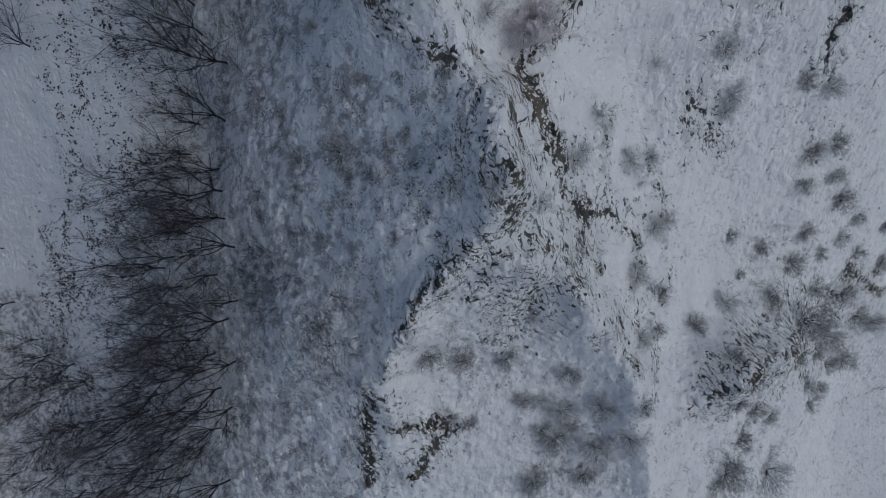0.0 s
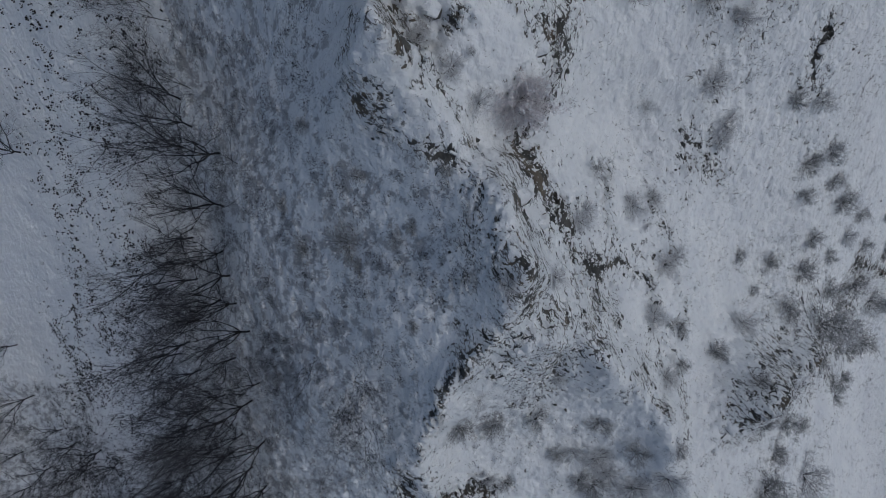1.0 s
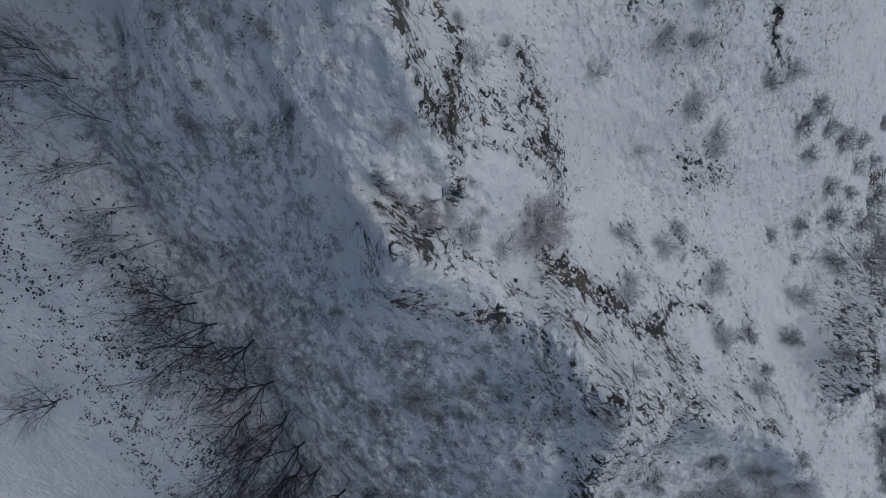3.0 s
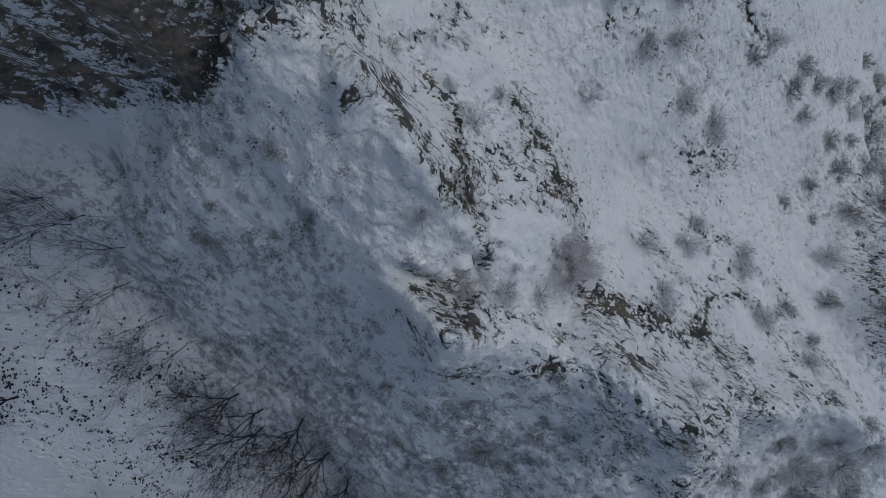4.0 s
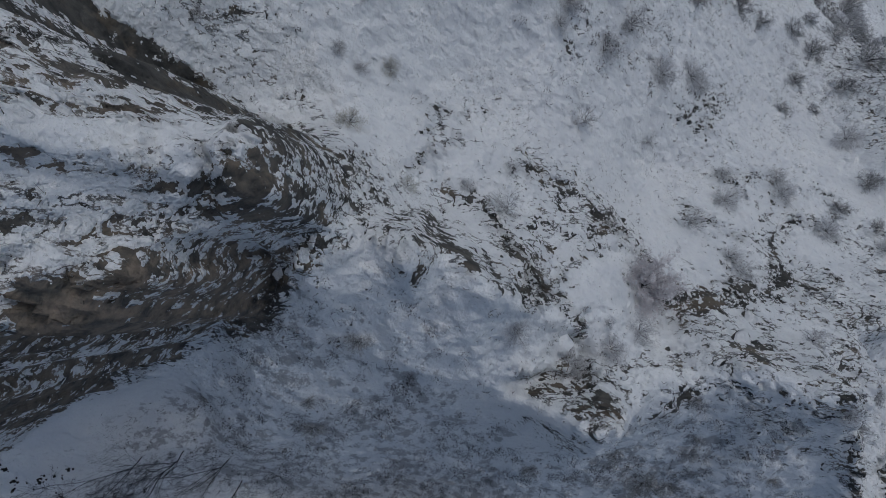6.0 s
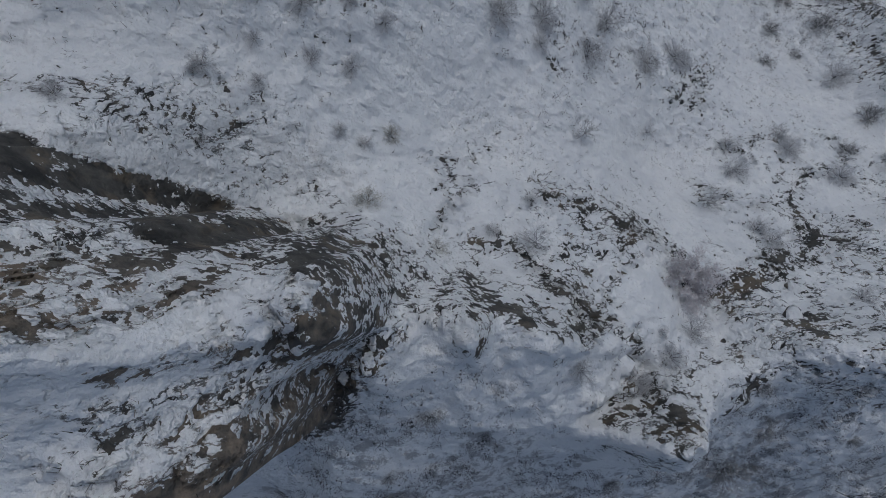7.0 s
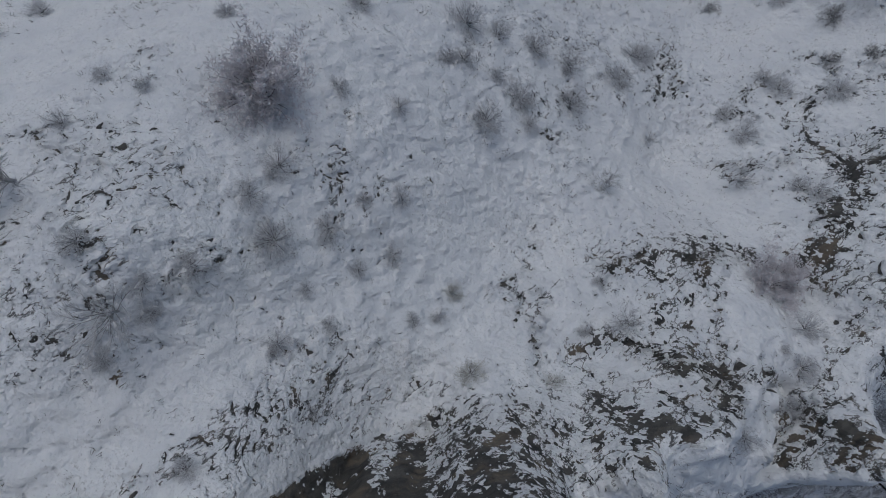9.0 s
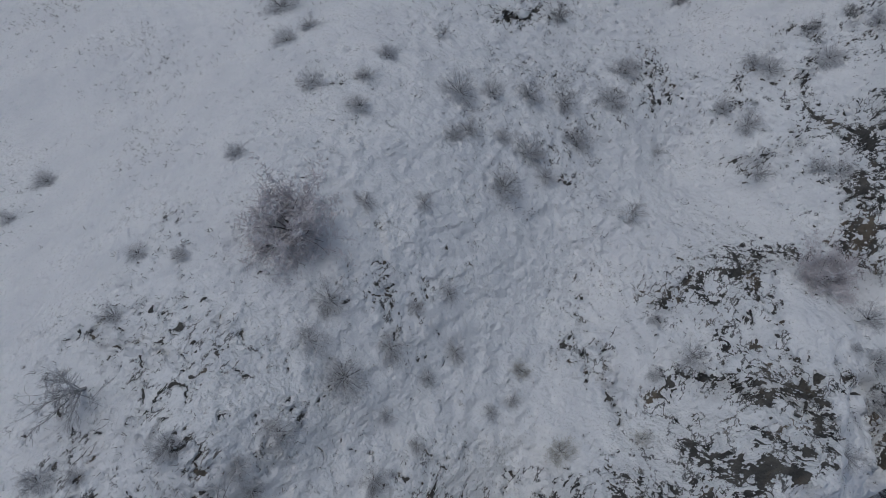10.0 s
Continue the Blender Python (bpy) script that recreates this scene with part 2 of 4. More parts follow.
def nearest(x, y, line):
    """Distance to a polyline, and how far along it, counted in its corners."""
    best, along = np.full(x.shape, 1e9), np.zeros(x.shape)
    for k in range(len(line) - 1):
        ax, ay = line[k][:2]
        dx, dy = line[k + 1][0] - ax, line[k + 1][1] - ay
        u = np.clip(((x - ax) * dx + (y - ay) * dy) / (dx * dx + dy * dy), 0, 1)
        d = np.hypot(x - ax - u * dx, y - ay - u * dy)
        along, best = np.where(d < best, k + u, along), np.minimum(d, best)
    return best, along


def ridge(x, y, line):
    """Distance to a ridge line and its rise there, blended smoothly between its stretches."""
    near, rises = [], []
    for (ax, ay, a), (bx, by, b) in zip(line, line[1:]):
        dx, dy = bx - ax, by - ay
        u = np.clip(((x - ax) * dx + (y - ay) * dy) / (dx * dx + dy * dy), 0, 1)
        near.append(np.hypot(x - ax - u * dx, y - ay - u * dy))
        rises.append(a + (b - a) * u)
    best = np.minimum.reduce(near)
    weights = [np.exp(best - d) for d in near]
    return best, sum(w * r for w, r in zip(weights, rises)) / sum(weights)


def inside(x, y, ring):
    """Distance to a closed outline, positive inside it."""
    d, _ = nearest(x, y, ring + ring[:1])
    within = np.zeros(x.shape, bool)
    for (x1, y1), (x2, y2) in zip(ring, ring[1:] + ring[:1]):
        within ^= ((y1 > y) != (y2 > y)) & (x < (x2 - x1) * (y - y1) / (y2 - y1 + 1e-12) + x1)
    return np.where(within, d, -d)


def spline(f):
    return ((1 - f) ** 3 / 6, (3 * f**3 - 6 * f**2 + 4) / 6, (-3 * f**3 + 3 * f**2 + 3 * f + 1) / 6, f**3 / 6)


def relief(x, y):
    """The height of the mountainside, without its rock ledges and drifts."""
    grid = np.array(GRID, float)
    rows, columns = grid.shape
    u, v = (x + 80) / 16, (y + 44) / 16
    i, j = np.clip(np.floor(u), 0, columns - 2).astype(int), np.clip(np.floor(v), 0, rows - 2).astype(int)
    fu, fv = np.clip(u - i, -0.5, 1.5), np.clip(v - j, -0.5, 1.5)
    z = np.zeros(x.shape)
    for a, wa in enumerate(spline(fu)):
        for b, wb in enumerate(spline(fv)):
            z += wa * wb * grid[np.clip(j + b - 1, 0, rows - 1), np.clip(i + a - 1, 0, columns - 1)]
    rx, ry = x + 0.7 * billow(x, y, 3.1, 3, 61), y + 0.7 * billow(x, y, 3.1, 3, 64)
    for line, width, steep in ((CREST, 5.0, 2.5), (CREST_NORTH, 5.0, 2.5), (RIB, 2.8, 2.8), (SPUR, 2.2, 2.2)):
        d, rise = ridge(rx, ry, line)
        # the ridges fall off more steeply on their eastern side
        width = width - (width - steep) * smooth(-0.6, 0.9, rx - at_line(ry, sorted(line, key=lambda p: p[1])))
        z += rise * np.exp((1.0 - np.sqrt(d * d + 1.0)) / width)
    rise = TOWER_RISE[0] + TOWER_RISE[1] * (y - 45) / 10 + TOWER_RISE[2] * x / 10
    z += np.clip(rise, 8.5, 30) * smooth(-1.0, 0.9, inside(x + 1.3 * billow(x, y, 2.6, 3, 71), y + 1.3 * billow(x, y, 2.6, 3, 74), TOWER))
    z -= 1.7 * np.exp(-((nearest(x, y, CLEFT)[0] / 0.8) ** 2))
    for kx, ky, r, h in KNOLLS:
        z += h * np.exp(-((x - kx) ** 2 + (y - ky) ** 2) / r**2)
    return z


def chance(seed):
    return np.random.RandomState(seed)


TABLES = {}


def ripple(x, y, seed=0):
    """Smooth noise between -1 and 1, one bump to the metre."""
    if seed not in TABLES:
        TABLES[seed] = chance(seed).rand(256, 256) * 2 - 1
    table = TABLES[seed]
    i, j = np.floor(x).astype(int), np.floor(y).astype(int)
    fx, fy = x - i, y - j
    fx, fy = fx * fx * fx * (fx * (fx * 6 - 15) + 10), fy * fy * fy * (fy * (fy * 6 - 15) + 10)
    a, b, c, d = (table[(i + p) % 256, (j + q) % 256] for p, q in ((0, 0), (1, 0), (0, 1), (1, 1)))
    return (a + (b - a) * fx) * (1 - fy) + (c + (d - c) * fx) * fy


def billow(x, y, size, octaves=4, seed=0):
    total, weight = np.zeros(x.shape), 0.0
    for k in range(octaves):
        f, w = 2.0**k / size, 0.5**k
        total, weight = total + w * ripple(x * f + 7.3 * k, y * f - 4.1 * k, seed + k), weight + w
    return total / weight


# Where rock comes through the snow: lines of ledges, with half their width and how much shows.
LEDGES = [
    (1.2, 0.7, [(9.2, 7.3), (13.7, 3.2), (19.6, 0.2)]),
    (1.4, 0.9, [(37.0, -17.8), (42.6, -16.3)]),
    (1.2, 0.75, [(28.6, 58.9), (26.7, 56.1), (26.2, 53.5), (25.0, 53.8)]),
    (1.4, 0.7, [(21.6, 8.5), (19.7, 3.2), (15.0, 4.4), (15.6, 11.7)]),
    (1.2, 0.95, [(-5.7, 18.0), (-4.6, 15.5), (-2.0, 14.3), (1.0, 12.0)]),
    (0.7, 0.7, [(2.3, 9.0), (2.2, 5.5), (2.2, 3.0)]),
    (0.4, 0.8, [(26.9, 43.5), (22.7, 44.9), (20.1, 45.9)]),
    (0.5, 0.9, [(20.7, 54.7), (22.4, 56.1)]),
    (0.8, 0.75, [(22.3, 7.5), (24.9, -5.0)]),
    (0.6, 0.65, [(20.0, 55.2), (18.4, 57.6), (17.8, 58.9)]),
]
MORE_LEDGES = [
    (1.6, 0.9, [(52.0, -20.0), (60.0, -24.0), (66.0, -23.0)]),
    (1.4, 0.85, [(56.0, -9.0), (62.0, -12.0), (72.0, -16.0)]),
    (1.4, 0.8, [(34.0, -12.0), (38.5, -13.5), (45.0, -12.5)]),
    (1.2, 0.8, [(40.0, -32.0), (45.0, -35.0)]),
    (1.4, 0.8, [(43.0, -13.5), (46.4, -20.8)]),
    (0.8, 0.9, [(10.7, 27.4), (9.5, 23.9)]),
    (0.9, 0.9, [(3.1, 12.7), (3.0, 10.7)]),
    (0.9, 0.9, [(-2.3, 21.5), (-2.1, 19.1), (0.2, 17.1)]),
    (0.9, 0.9, [(-2.7, 24.4), (-2.0, 22.1), (-0.5, 21.3)]),
    (0.9, 0.8, [(4.3, 24.4), (8.2, 21.5)]),
    (1.0, 0.8, [(6.6, 36.1), (9.4, 35.3), (11.9, 33.5)]),
    (0.9, 0.68, [(10.6, 56.9), (11.5, 53.9), (10.3, 50.8)]),
]
MIDDLE_LEDGES = [
    (1.0, 0.65, [(2.2, -5.1), (4.9, -6.6), (9.9, -9.3)]),
    (1.0, 0.6, [(4.0, -2.5), (6.7, -4.6)]),
    (0.6, 0.9, [(5.0, 8.9), (7.4, 6.1)]),
    (0.8, 1.15, [(12.3, 1.7), (15.8, 2.9), (20.0, -0.4)]),
    (0.6, 1.3, [(12.3, 0.2), (14.4, -3.5)]),
    (1.0, 1.05, [(16.2, -8.4), (19.1, -13.2)]),
    (1.0, 0.7, [(20.5, -1.5), (22.8, -7.1), (22.1, -16.9)]),
    (1.1, 1.15, [(5.9, 14.0), (9.3, 17.7)]),
]
FAINT_LEDGES = [
    (1.2, 0.7, [(18.4, 59.1), (17.9, 55.6), (19.4, 52.0)]),
    (1.3, 0.7, [(24.0, 56.7), (21.1, 55.5), (19.1, 56.2)]),
    (1.0, 0.7, [(23.5, 45.3), (19.9, 45.3)]),
    (1.0, 0.7, [(22.5, 41.9), (20.1, 43.4)]),
    (1.2, 0.7, [(14.5, 33.1), (12.3, 36.4), (10.6, 34.8)]),
    (1.2, 0.6, [(25.5, 13.2), (29.6, 9.8)]),
    (1.4, 0.6, [(81.2, -34.8), (91.0, -31.1)]),
    (0.7, 1.25, [(40.6, 23.0), (40.2, 20.8), (40.4, 19.6)]),
    (1.2, 0.6, [(1.6, 6.8), (1.4, 1.9)]),
    (1.3, 0.6, [(3.8, -9.3), (7.8, -10.8)]),
    (0.8, 0.6, [(34.0, 54.5), (33.5, 52.9)]),
    (0.8, 0.7, [(24.9, -4.7), (23.9, -1.8)]),
    (1.0, 0.6, [(35.0, 26.9), (31.8, 22.4)]),
    (0.9, 0.7, [(23.4, 61.2), (21.3, 61.4)]),
    (1.0, 0.75, [(-1.6, 0.5), (2.2, 8.5), (-0.5, 15.3), (-3, 20.5)]),
]
# Slabs where half or more of the rock lies bare, in long ragged patches along the beds.
CREST_SLABS = [
    (0.9, 0.75, [(-1.8, 22.0), (-0.1, 18.8), (1.6, 15.0), (2.8, 12.8), (3.6, 10.3)]),
    (2.1, 0.88, [(6.3, 13.2), (9.2, 7.7), (12.0, 2.2)]),
    (0.8, 0.7, [(5.5, 7.3), (4.4, 1.4)]),
    (1.2, 0.8, [(-5.0, -11.1), (-2.2, -5.3), (-0.4, -2.5), (2.7, -0.3)]),
    (0.9, 0.8, [(6.9, 31.9), (5.1, 28.9), (3.4, 24.5)]),
    (0.9, 1.0, [(6.6, 33.1), (7.0, 30.6), (3.9, 26.6), (1.9, 21.2)]),
    (1.0, 1.05, [(4.6, 33.9), (2.7, 25.4)]),
    (0.6, 1.0, [(12.0, 29.2), (10.9, 24.0), (10.2, 18.5)]),
    (0.6, 0.65, [(8.1, 24.3), (7.2, 21.9)]),
]
TOWER_SLABS = [
    (1.2, 0.9, [(6.4, 43.5), (5.8, 40.7), (5.0, 38.0), (4.3, 36.6), (3.7, 34.6)]),
    (0.8, 0.66, [(12.1, 52.8), (11.3, 50.6), (9.9, 49.4), (9.1, 47.0)]),
    (0.9, 0.66, [(7.7, 48.2), (9.2, 46.6), (8.4, 44.2), (7.0, 41.0)]),
    (0.5, 0.95, [(3.0, 47.8), (3.0, 45.8), (2.8, 44.3)]),
    (0.5, 0.9, [(3.8, 48.8), (3.5, 46.2)]),
    (0.9, 0.62, [(4.9, 46.6), (4.7, 44.3), (4.1, 42.1), (4.0, 40.2)]),
    (1.2, 0.95, [(-0.5, 43.7), (0.0, 42.2), (1.3, 40.9), (2.0, 39.4), (2.6, 38.6)]),
    (1.2, 0.85, [(-1.7, 40.8), (-0.6, 39.8), (0.6, 39.0)]),
    (1.4, 0.85, [(-9.5, 47.5), (-6.5, 44.3), (-4.8, 42.3), (-3.0, 41.0)]),
    (1.0, 0.9, [(3.4, 37.5), (2.9, 35.3), (4.7, 35.2)]),
    (0.9, 0.85, [(2.1, 38.5), (4.3, 39.1)]),
]
SOUTH_SLABS = [
    (1.5, 1.15, [(-7.5, -14.4), (-8.9, -20.2), (-8.2, -27.2)]),
    (1.4, 1.1, [(-5.6, -19.3), (0.7, -19.8)]),
    (1.5, 1.15, [(-3.6, -26.4), (-1.1, -21.0)]),
    (1.3, 0.88, [(30.7, -16.3), (35.1, -14.0), (47.7, -13.7), (65.8, -7.1), (75.9, -5.5)]),
    (1.2, 0.85, [(34.9, -11.1), (48.6, -15.6), (63.0, -19.6)]),
    (0.45, 0.95, [(25.7, 15.2), (25.1, 12.7), (26.0, 11.0)]),
    (1.8, 0.95, [(61.7, -4.9), (80.4, -9.9)]),
]
SLABS = CREST_SLABS + TOWER_SLABS + SOUTH_SLABS
# The black smooth face below the northern crest.
FACE = [(8, 57.5), (7.7, 54.5), (7, 52), (6, 48.3), (5.4, 45)]
# Ground where stones and ledge ends show here and there: place, radius, amount.
RUBBLE = [(8, -4, 6, 1), (17, -9, 5, 1), (27, 12, 5, 0.35), (44, 14, 9, 0.6), (48, -12, 12, 1), (66, -14, 12, 1), (29, 27, 8, 0.6), (26, 55.5, 4, 0.4), (3, 3, 5, 0.9), (34, -16, 7, 0.9), (9, 26, 5, 0.7), (12, 49, 5, 0.45), (20, 62, 6, 0.5), (36, 43, 6, 0.5)]
# The edge of the meadow at the foot of the wooded slope, and the slope's upper edge below the crest.
MEADOW = [(-64, -60), (-58, -40), (-52, -26), (-48, -4), (-40, 9), (-34, 18), (-32, 27), (-27, 34), (-25, 45), (-21, 53), (-18, 100)]
SLOPE_TOP = [(-9, -60), (-8.5, -18), (-7.9, -12.4), (-4.9, -10.9), (-3, -5.3), (-3.3, -2.5), (0.2, -0.9), (2.6, 0.5), (2.9, 4), (2.6, 7.5), (2.3, 10.2), (1.2, 11.7), (-2.2, 13.9), (-5.6, 15), (-6.3, 18.4), (-6.4, 21), (-6, 24), (-5.3, 25.8), (-3.4, 27.8), (-1.7, 29.8), (0.5, 32.5), (0.9, 34.5), (0.6, 37), (-3, 40), (-8, 43), (-26, 56), (-40, 75)]


def at_line(y, line):
    return np.interp(y, [p[1] for p in line], [p[0] for p in line])


def strength(x, y, lines):
    s = np.zeros(x.shape)
    for width, amount, line in lines:
        d, _ = nearest(x, y, line)
        s = np.maximum(s, amount * np.exp(-((d / width) ** 2)))
    return s


def scrubland(x, y):
    """How thickly brush covers the slope below the crest, the far bank of the meadow and the hollows of the eastern side."""
    wood = (0.35 + 0.65 * smooth(0, 14, at_line(y, SLOPE_TOP) + 2 - x)) * smooth(-1.5, 1.0, at_line(y, SLOPE_TOP) - x + 1.5 * billow(x, y, 6, 3, 5)) * smooth(-4, 2, x - at_line(y, MEADOW))
    bank = 1.1 * smooth(0, 6, -8 - y - 0.25 * (x + 70)) * smooth(-3, 3, at_line(y, MEADOW) - 14 + 0.4 * np.clip(-y - 15, 0, 20) - x)
    hollow = 0.6 * np.exp(-(((x - 14) / 7) ** 2 + ((y + 23) / 8) ** 2)) + 0.55 * np.exp(-(((x - 1) / 5) ** 2 + ((y + 11) / 4) ** 2))
    east = 0.35 * smooth(0, 10, x - 30 - 0.5 * (y + 8)) + 0.35 * np.exp(-(((x - 29) / 8) ** 2 + ((y - 27) / 9) ** 2))
    return np.clip(wood + 0.9 * bank + hollow + east, 0, 1)


def land(x, y):
    """Height, bare rock, brown rock and brush at places given as arrays."""
    cx, cy = np.clip(x, -110, 110), np.clip(y, -75, 105)
    z = base = relief(cx + 0.6 * billow(x, y, 6, 2, 3), cy + 0.6 * billow(x, y, 6, 2, 4))
    wx, wy = x + 0.9 * billow(x, y, 3.5, 3, 6), y + 0.9 * billow(x, y, 3.5, 3, 7)
    rim = inside(wx, wy, TOWER)
    tower = smooth(-3.2, -0.8, rim) * (0.55 + 0.45 * smooth(4.5, 1.0, rim)) * smooth(9.5, 6.0, x) * smooth(-19, -12, x)
    lines, faint, slabs = strength(wx, wy, LEDGES + MORE_LEDGES + MIDDLE_LEDGES), strength(wx, wy, FAINT_LEDGES), strength(wx, wy, SLABS)
    s = np.clip(np.maximum(np.maximum(lines, faint), np.maximum(slabs, 0.9 * tower)), 0, 1)
    scrub = scrubland(x, y)
    # ledges run along the contours, bent and broken
    step = 1.1
    level = z / step + 2.2 * billow(x, y, 5.0, 3, 11) + 1.5 * billow(x, y, 1.6, 3, 17)
    part_of = level - np.floor(level)
    terrace = smooth(0, 0.18, part_of) - part_of
    craggy = np.clip(1.25 * s, 0, 1)
    stepped = craggy * np.clip(0.45 + 1.6 * billow(x, y, 3.2, 2, 19), 0, 1)
    z = z + stepped * step * terrace + craggy * 0.55 * billow(x, y, 2.2, 4, 23) + 1.3 * tower * billow(x, y, 3.4, 4, 27)
    # drifts, hummocks
    z = z + (1 - craggy) * (0.30 * billow(x, y, 3.2, 3, 31) + 0.34 * billow(x, y, 0.9, 2, 37)) + 0.3 * scrub * billow(x, y, 1.8, 3, 41)
    gaps = billow(x, y, 2.6, 4, 51)
    bare = np.maximum(np.maximum(0.48 * lines, 0.50 * faint), np.maximum(0.60 * slabs, tower * (0.20 + 0.40 * smooth(3.4, 0.5, rim) * smooth(4.2, 2.5, x) + 0.2 * billow(x, y, 4.5, 3, 53))))
    bare = np.where(bare > 0.05, bare + 0.22 * gaps * np.clip(3 * s, 0, 1), bare)
    # lone stones and dark gaps in the snow round about
    wide = strength(x, y, [(3.2 * w, a, line) for w, a, line in SLABS + LEDGES + FAINT_LEDGES])
    strewn_about = np.zeros(x.shape)
    for fx, fy, r, amount in RUBBLE:
        strewn_about = np.maximum(strewn_about, amount * np.exp(-((x - fx) ** 2 + (y - fy) ** 2) / r**2))
    few = 0.29 * wide + 0.40 * strewn_about + 0.12 * smooth(0.15, 0.5, billow(x, y, 13, 3, 79))
    bare = np.maximum(bare, few * (1 - 0.8 * scrub) + 0.2 * gaps * (few > 0.1))
    brown = np.exp(-(((x + 3.3) / 2.4) ** 2 + ((y - 42.1) / 1.5) ** 2)) + 0.45 * np.exp(-(((x + 1.0) / 1.1) ** 2 + ((y - 21.7) / 0.9) ** 2))
    bare = np.maximum(bare, 0.9 * smooth(0.42, 0.85, brown + 0.3 * gaps))
    d, _ = nearest(wx, wy, FACE)
    bare = np.maximum(bare, 0.78 * smooth(1.2, 0.35, d))
    return z, bare, np.clip(brown, 0, 1), scrub, level, base


def heights(places):
    x, y = (np.array([p[k] for p in places], float) for k in (0, 1))
    return land(x, y)[0]


def axis_steps(core, edge, far):
    """Steps along one axis: finest over the core, fine out to the edge, middling for 60 m beyond it, then ever wider to the horizon."""
    inner = np.concatenate([np.arange(edge[0], core[0], 0.2), np.arange(core[0], core[1], 0.14), np.arange(core[1], edge[1], 0.2)])
    beyond = np.arange(0.8, 62, 0.8)
    wide = 62 * 1.32 ** np.arange(0, 14)[1:]
    wide = wide[wide < far]
    return np.concatenate([edge[0] - wide[::-1], edge[0] - beyond[::-1], inner, edge[1] + beyond, edge[1] + wide])


def mesh_object(name, verts, faces, mat, parent=None, label="", smooth_faces=False):
    """One mesh from arrays of corners and of triangles or quads."""
    verts, faces = np.asarray(verts, np.float32).reshape(-1, 3), np.asarray(faces, np.int32)
    mesh = bpy.data.meshes.new(name)
    mesh.vertices.add(len(verts))
    mesh.vertices.foreach_set("co", verts.ravel())
    count, corners = faces.shape
    mesh.loops.add(count * corners)
    mesh.loops.foreach_set("vertex_index", faces.ravel())
    mesh.polygons.add(count)
    mesh.polygons.foreach_set("loop_start", np.arange(0, count * corners, corners, dtype=np.int32))
    mesh.polygons.foreach_set("use_smooth", np.full(count, smooth_faces))
    mesh.materials.append(mat)
    mesh.update(calc_edges=True)
    mesh.validate()
    ob = new(name, mesh)
    if parent:
        ob.parent = parent
    if label:
        tagged(ob, label)
    return ob


def build_ground():
    xs, ys = axis_steps((-9, 24), (-32, 44), 1500), axis_steps((-22, 58), (-30, 62), 1500)
    gx, gy = np.meshgrid(xs, ys)
    x, y = gx.ravel(), gy.ravel()
    z, bare, brown, scrub, level, base = land(x, y)
    # faces too steep to hold snow
    down_y, down_x = np.gradient(base.reshape(gx.shape), ys, xs)
    steep = np.hypot(down_x, down_y).ravel()
    steep = smooth(1.3, 3.2, steep)
    brown = np.clip(brown + 0.7 * steep * smooth(38, 39.5, y) * smooth(5, 3, x), 0, 1)
    bare = np.maximum(bare, steep * (1 - 0.8 * smooth(0.2, 0.5, scrub)) * (0.48 + 0.08 * smooth(-0.5, 1.0, down_x.ravel()) + 0.35 * billow(x, y, 2.4, 3, 57)))
    n, k = len(xs), np.arange(len(x)).reshape(len(ys), len(xs))
    quads = np.stack([k[:-1, :-1], k[:-1, 1:], k[1:, 1:], k[1:, :-1]], -1).reshape(-1, 4)
    ob = mesh_object("ground", np.stack([x, y, z], 1), quads, GROUND, smooth_faces=True)
    for name, values in (("bare", bare), ("face", brown), ("scrub", scrub), ("level", level), ("steep", steep)):
        ob.data.attributes.new(name, "FLOAT", "POINT").data.foreach_set("value", values.astype(np.float32))
    return tagged(ob, "snow-covered mountainside with rock ledges and a sharp crest", "ground", kind="structure")


build_ground()


# ---- things that grow and lie on it ----
def sway(rng, way, amount):
    w = np.asarray(way) + rng.normal(0, amount, 3)
    return w / np.linalg.norm(w)


class Sticks:
    """Gathers tapered sticks, three or more sides each, into one mesh."""

    def __init__(self):
        self.verts, self.faces, self.count = [], [], 0

    def stick(self, points, radii, sides=3):
        last = len(points) - 1
        for k, (p, r) in enumerate(zip(points, radii)):
            a, b = points[max(k - 1, 0)], points[min(k + 1, last)]
            w = Vector((b[0] - a[0], b[1] - a[1], b[2] - a[2])).normalized()
            across = w.cross(Vector((0.31, 0.87, 0.38))).normalized() * r
            other = w.cross(across)
            for s in range(sides):
                c, d = math.cos(2 * math.pi * s / sides), math.sin(2 * math.pi * s / sides)
                self.verts.append((p[0] + c * across.x + d * other.x, p[1] + c * across.y + d * other.y, p[2] + c * across.z + d * other.z))
        for k in range(len(points) - 1):
            for s in range(sides if sides > 2 else 1):
                a, b = self.count + k * sides + s, self.count + k * sides + (s + 1) % sides
                self.faces.append((a, b, b + sides, a + sides))
        self.count += sides * len(points)

    def made(self, name, mat, parent, label=""):
        return mesh_object(name, self.verts, self.faces, mat, parent, label)


